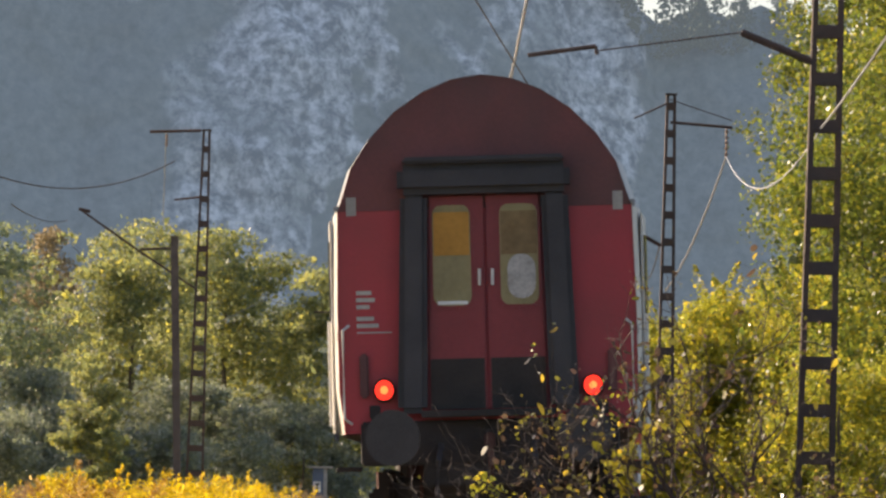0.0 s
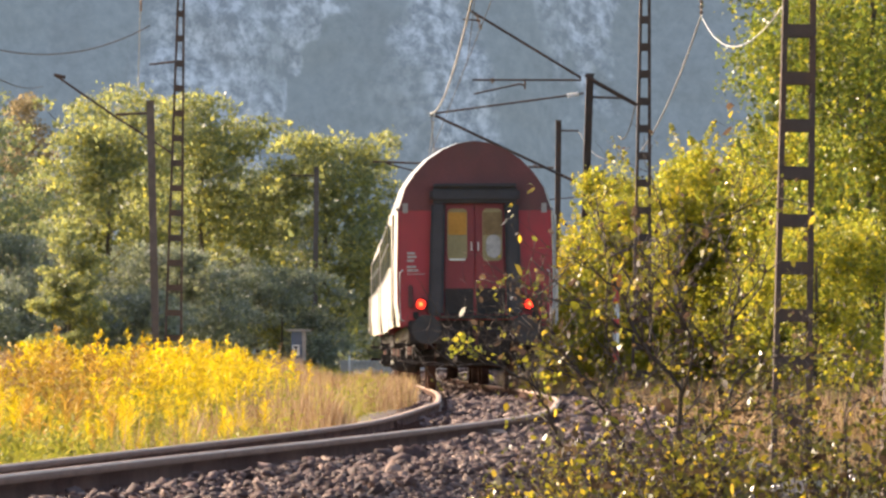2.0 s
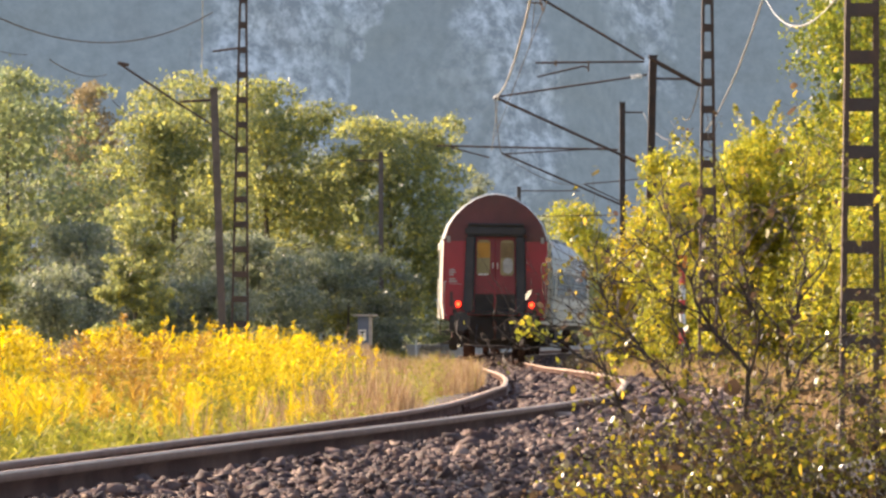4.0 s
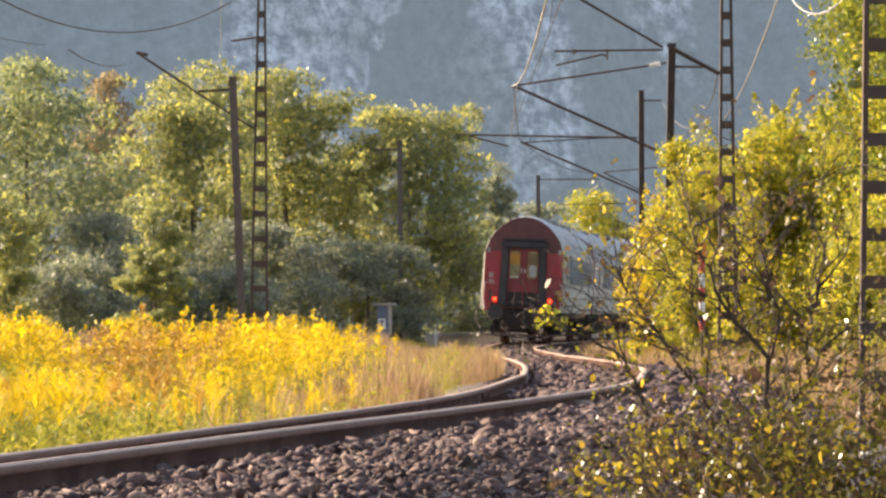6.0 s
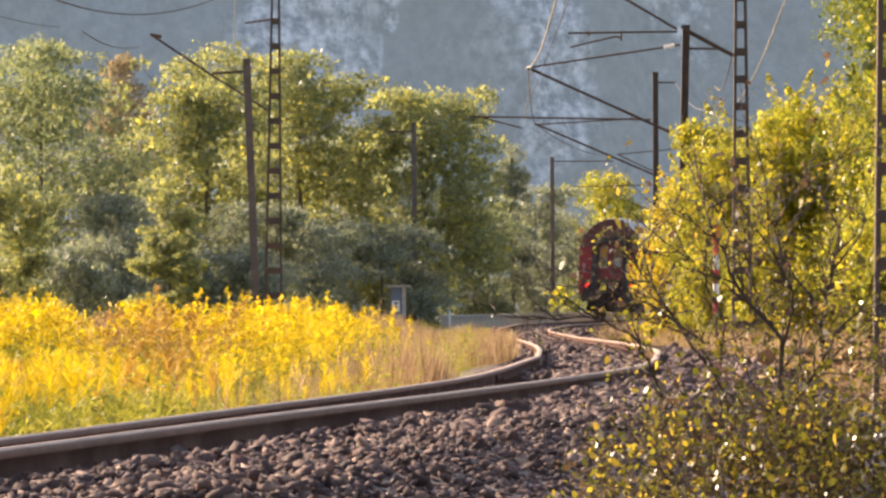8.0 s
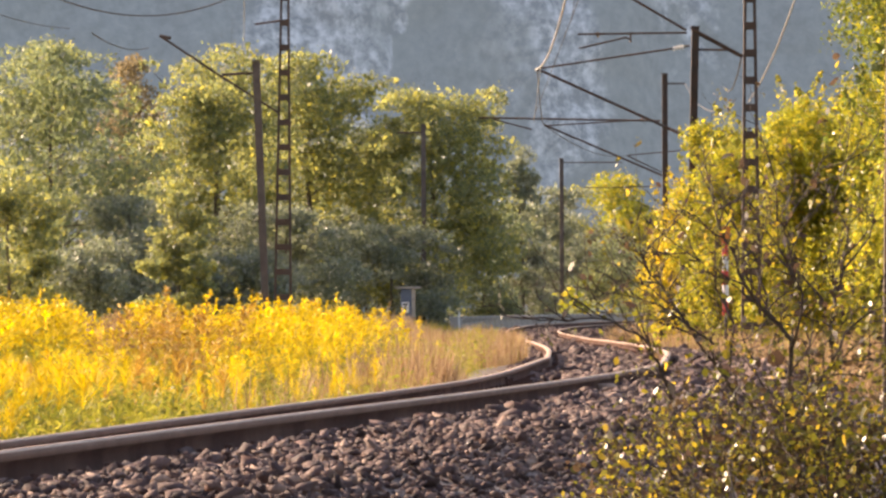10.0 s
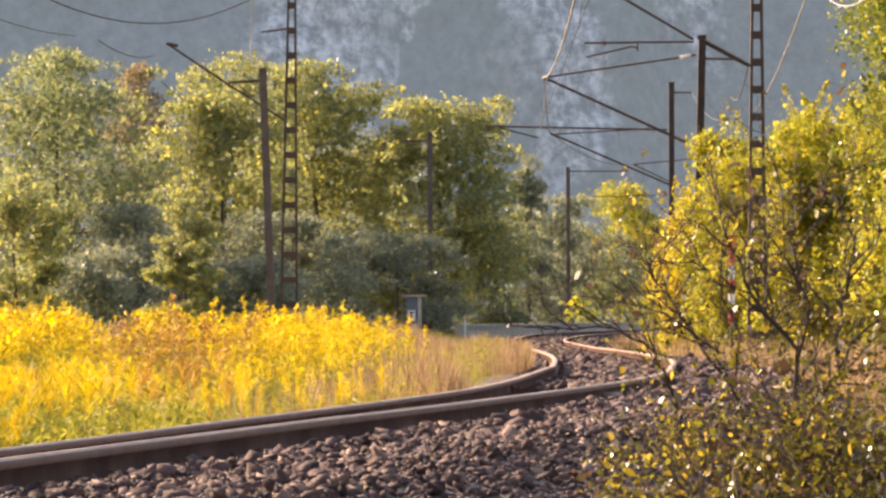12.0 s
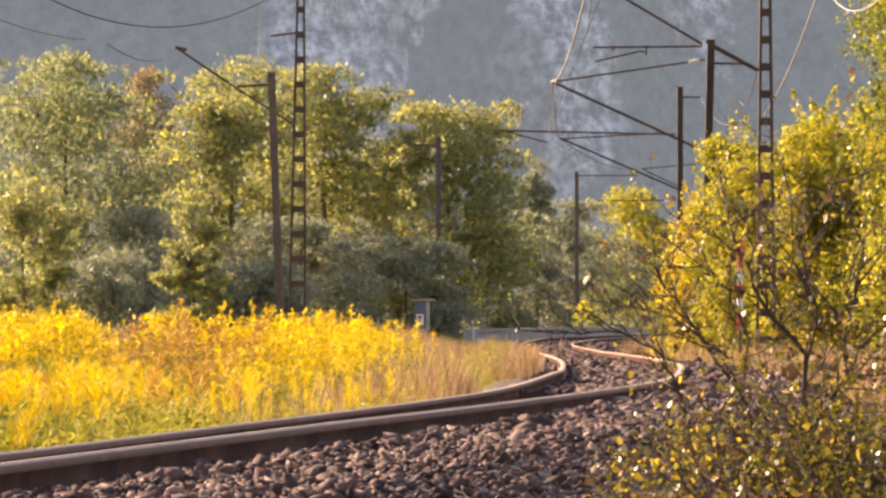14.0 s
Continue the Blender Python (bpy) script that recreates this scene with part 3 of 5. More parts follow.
def fixed(ob, thing):
    """Attach a part that was made in world space."""
    bpy.context.view_layer.update()
    ob.parent = thing
    ob.matrix_parent_inverse = thing.matrix_world.inverted()
    return ob


def arm(thing, p, q, r=0.03, name="arm", material=None):
    return fixed(part(name, rod(bmesh.new(), p, q, r), material or MAST_STEEL), thing)


def insulator(thing, p, q, r=0.06, n=5, glaze=None, label="ribbed brown glazed insulator"):
    bm = bmesh.new()
    p, q = Vector(p), Vector(q)
    rod(bm, p, q, r * 0.35)
    d = (q - p).normalized()
    for i in range(n):
        c = p + (q - p) * ((i + 0.5) / n)
        rod(bm, c - d * 0.018, c + d * 0.018, r, r * 0.55, 10)
    return fixed(part("insulator", bm, glaze or PORCELAIN, None, label), thing)


def wire(name, p, q, sag, r, material, label, n=24):
    p, q = Vector(p), Vector(q)
    pts = [p.lerp(q, i / n) - Vector((0, 0, 4 * sag * (i / n) * (1 - i / n))) for i in range(n + 1)]
    ob = part(name, chain(bmesh.new(), pts, [r] * (n + 1), 6), material)
    return tagged(ob, label, "wire", "overhead wires")


def make_overhead():
    # ladder masts beside the track, nearest first
    lattice_mast(2.90, 24.0, 9.6, 0.42, 0.36, 0.62, 0.17, 0.085, lean=1.3)
    b = lattice_mast(6.17, 66.0, 9.4, 0.46, 0.30, 0.62, 0.17, 0.07, lean=0.5)
    arm(b, (5.111, 66.0, 6.739), (6.098, 66.0, 6.356), 0.05, "cantilever_arm")
    arm(b, (2.320, 66.0, 6.371), (3.204, 66.0, 6.511), 0.03, "registration_arm")
    arm(b, (3.204, 66.0, 6.511), (3.226, 66.0, 6.401), 0.025, "hook")
    arm(b, (3.226, 66.0, 6.452), (5.111, 66.0, 6.739), 0.010, "stay_wire")
    c = lattice_mast(7.33, 115.0, 9.75, 0.42, 0.16, 0.62, 0.17, 0.062)
    arm(c, (7.328, 115.0, 9.131), (8.739, 115.0, 9.042), 0.035, "cantilever_arm")
    arm(c, (7.289, 115.0, 9.658), (8.739, 115.0, 9.196), 0.012, "stay_wire")
    arm(c, (6.494, 115.0, 9.196), (7.238, 115.0, 9.555), 0.02, "arm")
    insulator(c, (8.611, 115.0, 9.003), (8.611, 115.0, 8.361), 0.06)
    arm(c, (5.980, 115.0, 6.975), (7.199, 115.0, 6.308), 0.03, "stay_wire")
    e = lattice_mast(-3.87, 134.0, 10.0, 0.46, 0.15, 0.66, 0.16, 0.06, lean=0.6, label="tall rusty lattice mast standing behind the goldenrod field")
    arm(e, (-5.264, 134.0, 9.941), (-3.903, 134.0, 10.001), 0.04, "cantilever_arm")
    arm(e, (-4.576, 134.0, 8.147), (-3.888, 134.0, 8.237), 0.028, "bracket")
    insulator(e, (-4.815, 134.0, 9.881), (-4.815, 134.0, 9.552), 0.05)
    # beam poles
    g = beam_pole(6.78, 132.0, 7.92, 0.19, lean=1.4)
    arm(g, (3.918, 132.0, 7.741), (6.761, 132.0, 7.771), 0.028, "top_tie")
    arm(g, (3.962, 132.0, 7.373), (5.170, 132.0, 7.653), 0.025, "registration_arm")
    arm(g, (2.858, 132.0, 6.843), (6.201, 132.0, 7.329), 0.026, "upper_tube")
    arm(g, (6.201, 132.0, 7.329), (6.835, 132.0, 7.432), 0.026, "upper_tube")
    insulator(g, (6.40, 132.0, 7.361), (6.70, 132.0, 7.410), 0.075, 4, WHITE, "ribbed white glazed insulator")
    insulator(g, (6.30, 132.0, 5.269), (6.66, 132.0, 5.104), 0.065, 4)
    insulator(g, (2.80, 132.0, 6.85), (2.98, 132.0, 6.80), 0.075, 2, WHITE, "white glazed end fitting")
    arm(g, (5.30, 132.0, 7.80), (5.30, 132.0, 7.52), 0.024, "hook")
    arm(g, (5.170, 132.0, 7.653), (5.30, 132.0, 7.60), 0.024, "hook")
    arm(g, (2.858, 132.0, 6.843), (6.820, 132.0, 5.031), 0.036, "cantilever_tube")
    arm(g, (7.056, 132.0, 7.329), (7.969, 132.0, 7.314), 0.03, "back_arm")
    arm(g, (3.771, 132.0, 9.597), (6.761, 132.0, 7.829), 0.034, "diagonal_stay")
    arm(g, (7.056, 132.0, 7.741), (8.190, 132.0, 7.137), 0.034, "diagonal_stay")
    insulator(g, (4.00, 132.0, 9.50), (4.14, 132.0, 9.06), 0.07, 3)
    arm(g, (3.66, 132.0, 9.32), (4.07, 132.0, 9.30), 0.022, "cross_arm")
    insulator(g, (4.449, 132.0, 7.800), (4.449, 132.0, 7.653), 0.05, 2)
    h = beam_pole(8.20, 175.0, 8.65, 0.19)
    arm(h, (1.777, 175.0, 7.164), (8.046, 175.0, 7.027), 0.034, "top_tie")
    arm(h, (4.023, 175.0, 6.871), (7.440, 175.0, 7.066), 0.024, "upper_tube")
    arm(h, (2.265, 175.0, 7.105), (3.593, 175.0, 6.754), 0.026, "registration_arm")
    arm(h, (4.023, 175.0, 6.910), (8.124, 175.0, 5.133), 0.036, "cantilever_tube")
    arm(h, (8.241, 175.0, 8.316), (8.905, 175.0, 8.316), 0.03, "back_arm")
    insulator(h, (7.343, 175.0, 7.105), (7.577, 175.0, 7.027), 0.07, 2)
    j = beam_pole(6.65, 252.0, 7.95, 0.2, steel=POLE_GREY)
    arm(j, (6.749, 252.0, 7.758), (9.674, 252.0, 7.758), 0.03, "cantilever_tube")
    arm(j, (9.899, 252.0, 8.096), (13.386, 252.0, 8.405), 0.028, "upper_tube")
    arm(j, (9.899, 252.0, 8.096), (12.598, 252.0, 6.802), 0.03, "diagonal_stay")
    arm(j, (7.761, 252.0, 6.493), (11.417, 252.0, 6.549), 0.026, "registration_arm")
    f = beam_pole(-4.79, 150.0, 7.95, 0.22, lean=-2.0, label="leaning steel beam pole behind the goldenrod field", steel=POLE_GREY)
    arm(f, (-6.093, 150.0, 7.546), (-5.156, 150.0, 7.596), 0.04, "bracket")
    arm(f, (-7.867, 150.0, 8.668), (-6.227, 150.0, 7.563), 0.034, "diagonal_stay")
    arm(f, (-6.227, 150.0, 7.563), (-4.386, 150.0, 6.391), 0.03, "diagonal_stay")
    arm(f, (-7.934, 150.0, 8.701), (-7.599, 150.0, 8.634), 0.05, "clamp")
    k = beam_pole(-0.18, 205.0, 8.0, 0.2, label="dull steel pole half hidden before the trees", steel=POLE_GREY)
    arm(k, (-1.235, 205.0, 7.677), (-0.206, 205.0, 7.677), 0.035, "bracket")
    # wires of this track
    wire("messenger_wire", (2.858, 132.0, 6.843), (2.30, 66.0, 7.15), 0.8, 0.022, WIRE_PALE, "pale bare messenger wire hung over the track")
    wire("messenger_wire", (2.30, 66.0, 7.15), (-1.6, 20.0, 7.1), 0.4, 0.017, WIRE_PALE, "pale bare messenger wire hung over the track")
    wire("contact_wire", (2.813, 132.0, 5.708), (2.42, 66.0, 5.85), 0.02, 0.007, WIRE, "thin worn contact wire over the track")
    wire("contact_wire", (2.42, 66.0, 5.85), (-1.5, 20.0, 5.75), 0.02, 0.010, WIRE, "thin worn contact wire over the track")
    wire("messenger_wire", (2.858, 132.0, 6.843), (4.023, 175.0, 6.910), 0.35, 0.014, WIRE, "dark messenger wire hung over the track")
    wire("messenger_wire", (4.023, 175.0, 6.910), (9.899, 252.0, 8.096), 0.4, 0.016, WIRE, "dark messenger wire hung over the track")
    wire("dropper_wire", (2.961, 132.0, 6.916), (2.811, 134.0, 5.515), 0.0, 0.010, WIRE_PALE, "thin dropper wire under a cantilever")
    wire("feeder_wire", (8.611, 115.0, 8.361), (6.172, 66.0, 5.502), 0.75, 0.012, WIRE_PALE, "pale sagging feeder wire between two masts")
    wire("feeder_wire", (8.611, 115.0, 8.361), (8.367, 132.0, 5.959), 0.30, 0.021, WIRE_PALE, "pale sagging feeder wire between two masts")
    wire("feeder_wire", (8.190, 132.0, 7.137), (8.805, 150.0, 7.094), 0.4, 0.016, WIRE, "pale sagging feeder wire beside the track")
    wire("feeder_wire", (8.905, 175.0, 8.316), (8.043, 132.0, 6.032), 0.6, 0.012, WIRE, "pale sagging feeder wire beside the track")
    wire("feeder_wire", (6.172, 66.0, 5.502), (4.6, 20.0, 7.6), 0.5, 0.016, WIRE_PALE, "pale sagging feeder wire beside the track")
    # wires over the field
    wire("field_wire", (-10.231, 120.0, 8.761), (-4.781, 140.0, 9.56), 1.0, 0.020, WIRE, "dark sagging wire across the field")
    wire("field_wire", (-14.128, 150.0, 9.940), (-13.442, 190.0, 11.132), 0.2, 0.016, WIRE, "dark wire across the field")
    wire("field_wire", (-10.606, 160.0, 9.342), (-11.025, 200.0, 10.900), 0.25, 0.020, WIRE, "dark wire across the field")
    wire("field_wire", (-10.802, 200.0, 9.895), (-8.899, 205.0, 9.096), 0.3, 0.016, WIRE, "dark wire before the trees")
    wire("field_wire", (-8.899, 205.0, 9.096), (-6.187, 210.0, 7.074), 0.2, 0.010, WIRE, "dark wire before the trees")
    wire("field_wire", (-5.601, 210.0, 7.074), (-0.211, 210.0, 7.121), 0.1, 0.018, WIRE, "dark wire before the trees")
    wire("field_wire", (-5.124, 205.0, 7.151), (-2.379, 205.0, 8.570), 0.0, 0.012, WIRE_PALE, "pale guy wire before the trees")
    wire("dropper_wire", (-5.046, 140.0, 10.417), (-5.440, 150.0, 8.350), 0.0, 0.012, WIRE_PALE, "thin hanging wire over the field")
    wire("stay_wire", (3.771, 132.0, 8.095), (3.602, 120.0, 9.029), 0.0, 0.010, WIRE, "thin stay wire over the track")


# ---- the train ----
COACH_LEN = 24.5
HALF = 1.485


def coach_outline(n=14):
    """Half-profile from the lower side edge over the roof to the other side: (x, z)."""
    pts = [(-HALF + 0.05, 1.12), (-HALF, 1.5), (-HALF, 2.2), (-HALF + 0.02, 3.02)]
    roof = [(-HALF + 0.02 + 0.05, 3.14), (-1.32, 3.40), (-1.13, 3.66), (-0.88, 3.90), (-0.59, 4.08), (-0.30, 4.19), (0, 4.23)]
    left = pts + roof
    return left + [(-x, z) for x, z in left[-2::-1]]


def strip(bm, outline, y0, y1, inset=0.0):
    stations = [y0, 0.25, 0.6, 1.1, 1.7, COACH_LEN - 1.7, y1] if y1 - y0 > 10 else [y0, y1]
    rings = [[bm.verts.new((x, y, z)) for x, z in outline] for y in stations]
    for a, b in zip(rings, rings[1:]):
        for i in range(len(a) - 1):
            bm.faces.new((a[i], a[i + 1], b[i + 1], b[i]))


def disc(bm, c, r, depth, sides=20, axis=(0, 1, 0)):
    c = Vector(c)
    return rod(bm, c, c + Vector(axis) * depth, r, sides=sides)


def rounded_plate(w, h, t, r):
    """A plate in the x-z plane with round corners, centred, t thick along y."""
    bm = bmesh.new()
    pts = []
    for cx, cz, a0 in ((w / 2 - r, h / 2 - r, 0), (-w / 2 + r, h / 2 - r, 90), (-w / 2 + r, -h / 2 + r, 180), (w / 2 - r, -h / 2 + r, 270)):
        for k in range(5):
            a = radians(a0 + k * 22.5)
            pts.append((cx + r * math.cos(a), cz + r * math.sin(a)))
    f = [bm.verts.new((x, 0, z)) for x, z in pts]
    b = [bm.verts.new((x, t, z)) for x, z in pts]
    bm.faces.new(f)
    bm.faces.new(b[::-1])
    for i in range(len(f)):
        j = (i + 1) % len(f)
        bm.faces.new((f[j], f[i], b[i], b[j]))
    bmesh.ops.recalc_face_normals(bm, faces=bm.faces[:])
    return bm


def moved(ob, x, y, z, rz=0.0):
    ob.data.transform(pose(x, y, z, 0, 0, rz))
    return ob


def make_coach(tail):
    coach = empty("railway_coach")
    tagged(coach, "red-ended passenger coach with cream sides and grey roof" if tail else "cream-sided passenger coach with grey roof ahead of the tail coach", "railway coach", "coaches of the train")
    out = coach_outline()
    k = len(out)
    # sides and roof as separate shells
    for sgn in (0, 1):
        seg = out[:4] if sgn == 0 else out[-4:]
        bm = bmesh.new()
        strip(bm, seg, 0.06, COACH_LEN)
        part("side_wall", bm, CREAM, coach, "cream-white painted side")
    bm = bmesh.new()
    strip(bm, out[3:-3], 0.0, COACH_LEN + 0.02)
    part("roof", bm, ROOF, coach, "grey ribbed metal roof", smooth=True)
    for yy in np.arange(1.2, COACH_LEN, 1.55):
        bm = bmesh.new()
        strip(bm, [(x * 1.006, z + 0.012) for x, z in out[4:-4]], yy, yy + 0.05)
        part("roof_rib", bm, ROOF, coach)
    for x in (-0.5, 0.5):
        for yy in (4.0, 9.0, 15.0, 20.0):
            part("roof_vent", boxed((x - 0.17, yy - 0.25, 4.02), (x + 0.17, yy + 0.25, 4.2), 0.03), ROOF, coach)
    for sgn in (-1, 1):
        part("gutter", boxed((sgn * (HALF - 0.01) - 0.03, 0.0, 3.02), (sgn * (HALF - 0.01) + 0.03, COACH_LEN, 3.07), 0.01), ROOF, coach)
    # ends
    for y, back in ((0.0, True), (COACH_LEN, False)):
        bm = bmesh.new()
        lower = [(x, z) for x, z in out if z <= 3.05]
        f = [bm.verts.new((x, y, z)) for x, z in lower]
        bm.faces.new(f)
        r = bmesh.ops.extrude_face_region(bm, geom=bm.faces[:])
        bmesh.ops.translate(bm, verts=[v for v in r["geom"] if isinstance(v, bmesh.types.BMVert)], vec=(0, 0.055 if back else -0.055, 0))
        bmesh.ops.recalc_face_normals(bm, faces=bm.faces[:])
        part("end_wall", bm, RED, coach, "red painted end wall")
        bm = bmesh.new()
        upper = [(x, z) for x, z in out if z >= 3.0]
        f = [bm.verts.new((x, y - (0.006 if back else -0.006), z)) for x, z in upper]
        bm.faces.new(f)
        r = bmesh.ops.extrude_face_region(bm, geom=bm.faces[:])
        bmesh.ops.translate(bm, verts=[v for v in r["geom"] if isinstance(v, bmesh.types.BMVert)], vec=(0, 0.06 if back else -0.06, 0))
        bmesh.ops.recalc_face_normals(bm, faces=bm.faces[:])
        part("roof_end", bm, RED_DARK, coach, "grimy dark red roof end")
        # grey corner rim lit along the roof edge
        bm = bmesh.new()
        strip(bm, [(x * 1.004, z + 0.004) for x, z in out], y - 0.03, y + 0.03)
        part("end_rim", bm, ROOF, coach)
    # gangway: rubber tubes round a pair of doors
    gang = part("gangway", boxed((-0.835, -0.20, 1.28), (-0.565, -0.005, 3.16), 0.05), RUBBER, coach, "dark rubber gangway tubes")
    part("gangway_tube", boxed((0.565, -0.20, 1.28), (0.835, -0.005, 3.16), 0.05), RUBBER, gang)
    part("gangway_head", boxed((-0.86, -0.24, 3.14), (0.86, -0.005, 3.40), 0.06), RUBBER, gang)
    part("gangway_flap", boxed((-0.80, -0.27, 3.40), (0.80, -0.02, 3.46), 0.02), RUBBER, gang)
    part("footplate", boxed((-0.62, -0.26, 1.24), (0.62, -0.02, 1.30), 0.01), UNDER, gang)
    for x in (-1, 1):
        door = part("end_door", boxed((min(0.012 * x, 0.55 * x), -0.05, 1.30), (max(0.012 * x, 0.55 * x), -0.008, 3.13), 0.012), DOOR_RED, coach, "red folding end door with a window")
        moved(part("door_frame", rounded_plate(0.40, 0.92, 0.02, 0.10), DOOR_RED, door), 0.31 * x, -0.062, 2.62)
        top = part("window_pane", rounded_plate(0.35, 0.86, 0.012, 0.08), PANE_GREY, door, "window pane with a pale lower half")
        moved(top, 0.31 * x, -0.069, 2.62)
        # painted reflections: a band on each pane, a pale patch on the right one
        warm = part("window_reflection_band", boxed((0.31 * x - 0.165, -0.074, 2.62), (0.31 * x + 0.165, -0.0695, 2.99), 0.002), PANE_WARM if x < 0 else PANE_BROWN, door, "amber reflection painted on the upper half of the pane")
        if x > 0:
            moved(part("pale_patch", rounded_plate(0.26, 0.38, 0.004, 0.12), PANE_PALE, door, "pale reflection painted on the glass"), 0.33, -0.0745, 2.43)
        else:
            # white bar that paints the bright lower edge of the left pane
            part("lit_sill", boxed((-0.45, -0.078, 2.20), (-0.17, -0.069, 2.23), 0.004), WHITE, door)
        part("handle", rod(bmesh.new(), (0.06 * x, -0.075, 2.36), (0.06 * x, -0.075, 2.50), 0.014), CREAM, door, "pale metal handle")
        part("kick_panel", boxed((min(0.03 * x, 0.53 * x), -0.058, 1.31), (max(0.03 * x, 0.53 * x), -0.051, 1.74), 0.004), UNDER, door, "grimy lower panel")
    if tail:
        for x in (-0.96, 0.96):
            lamp = part("tail_lamp", disc(bmesh.new(), (x, -0.10, 1.485), 0.105, 0.10), UNDER, coach, "round tail lamp housing")
            part("lens", disc(bmesh.new(), (x, -0.118, 1.485), 0.085, 0.02), TAIL, lamp, "glowing red lens")
            part("bulb", disc(bmesh.new(), (x, -0.126, 1.485), 0.035, 0.01), TAIL_CORE, lamp)
            bm = boxed((x * 1.24 - 0.09, -0.07, 1.42), (x * 1.24 + 0.09, -0.005, 1.80), 0.02)
            part("step_recess", bm, RED_DARK, coach, "dark step recess")
        # lettering too small to read, as bars
        for row, (z, w) in enumerate(((2.32, 0.24), (2.26, 0.27), (2.20, 0.22), (2.10, 0.26), (2.04, 0.30), (1.98, 0.42))):
            part("lettering_bar", boxed((-1.30, -0.008, z - (0.018 if row < 5 else 0.006)), (-1.30 + w, -0.003, z + (0.018 if row < 5 else 0.006))), CONCRETE, coach)
        for x in (-1.33, 1.33):
            part("corner_patch", boxed((x - 0.05, -0.010, 2.98), (x + 0.05, -0.004, 3.14), 0.002), CONCRETE, coach, "worn grey corner patch")
        for sgn in (-1, 1):
            part("grab_rail", chain(bmesh.new(), [(sgn * 1.36, 0.02, 1.2), (sgn * 1.44, -0.06, 1.25), (sgn * 1.44, -0.06, 2.0), (sgn * 1.37, 0.02, 2.05)], [0.016] * 4), CREAM, coach, "pale grab rail")
    # side windows and doors
    for sgn in (-1, 1):
        x = sgn * (HALF + 0.004)
        part("window_band", boxed((min(x, x - sgn * 0.01), 2.6, 2.05), (max(x, x - sgn * 0.01), COACH_LEN - 2.6, 2.95)), BAND, coach, "grey window band")
        for i in range(11):
            y = 3.1 + i * 1.68
            w = part("side_window", boxed((min(x, x + sgn * 0.016), y, 2.12), (max(x, x + sgn * 0.016), y + 1.25, 2.88), 0.006), PANE_DARK, coach, "dark side window")
            part("window_bar", boxed((min(x, x + sgn * 0.024), y, 2.52), (max(x, x + sgn * 0.024), y + 1.25, 2.55)), ROOF, w)
        for y in (0.55, COACH_LEN - 1.45):
            d = part("entrance_door", boxed((min(x, x + sgn * 0.02), y, 1.14), (max(x, x + sgn * 0.02), y + 0.9, 2.98), 0.01), CREAM, coach, "cream side entrance door")
            part("door_window", boxed((min(x, x + sgn * 0.028), y + 0.2, 2.1), (max(x, x + sgn * 0.028), y + 0.7, 2.8), 0.005), PANE_DARK, d)
            for zz in (0.45, 0.78):
                part("step", boxed((x - sgn * 0.25 if sgn > 0 else x, y + 0.05, zz), (x if sgn > 0 else x + 0.25, y + 0.85, zz + 0.04), 0.008), UNDER, coach)
            part("handrail", rod(bmesh.new(), (x + sgn * 0.05, y - 0.08, 1.2), (x + sgn * 0.05, y - 0.08, 2.1), 0.016), CREAM, coach)
        part("stripe", boxed((min(x, x + sgn * 0.003), 0.1, 1.92), (max(x, x + sgn * 0.003), COACH_LEN - 0.1, 1.99)), BAND, coach)
        for y in (2.2, 12.2, 19.5):
            part("panel_joint", boxed((min(x, x + sgn * 0.004), y, 1.14), (max(x, x + sgn * 0.004), y + 0.03, 2.0)), BAND, coach)
    # underframe, buffers, bogies
    part("underframe", boxed((-1.25, 0.08, 0.92), (1.25, COACH_LEN - 0.08, 1.16), 0.02), UNDER, coach, "black grimy underframe")
    part("buffer_beam", boxed((-1.28, -0.05, 0.82), (1.28, 0.1, 1.22), 0.02), UNDER, coach)
    for x in (-0.875, 0.875):
        b = part("buffer", disc(bmesh.new(), (x, -0.56, 1.06), 0.11, 0.5), UNDER, coach)
        part("buffer_plate", disc(bmesh.new(), (x, -0.62, 1.06), 0.25, 0.05, 24), BUFFER, b, "round worn buffer plate")
    for x in (-1.05, 1.05):
        part("lamp_bracket", boxed((x - 0.05, -0.09, 1.24), (x + 0.05, -0.04, 1.36), 0.01), UNDER, coach)
    part("end_beam_skirt", boxed((-0.62, -0.04, 0.62), (0.62, 0.06, 0.84), 0.02), UNDER, coach)
    part("coupling_hook", boxed((-0.05, -0.32, 0.95), (0.05, -0.02, 1.10), 0.02), STEEL_RUST, coach)
    part("coupling_chain", chain(bmesh.new(), [(0, -0.28, 1.0), (0.02, -0.34, 0.8), (0, -0.3, 0.62)], [0.03, 0.035, 0.04]), STEEL_RUST, coach)
    for x in (-0.45, 0.4):
        part("brake_hose", chain(bmesh.new(), [(x, -0.05, 1.0), (x * 1.05, -0.22, 0.85), (x * 1.1, -0.2, 0.55), (x * 0.9, -0.1, 0.45)], [0.028] * 4), RUBBER, coach)
    for x in (-0.6, 0.6):
        part("underframe_box", boxed((x - 0.5, 8.2, 0.45), (x + 0.5, 10.4, 0.93), 0.04), UNDER, coach)
    for yc in (3.2, COACH_LEN - 3.2):
        bogie = part("bogie", boxed((-0.95, yc - 1.7, 0.42), (0.95, yc + 1.7, 0.72), 0.05), UNDER, coach, "black bogie frame")
        for sgn in (-1, 1):
            part("side_frame", boxed((sgn * 1.02 - 0.07, yc - 1.75, 0.40), (sgn * 1.02 + 0.07, yc + 1.75, 0.80), 0.04), UNDER, bogie)
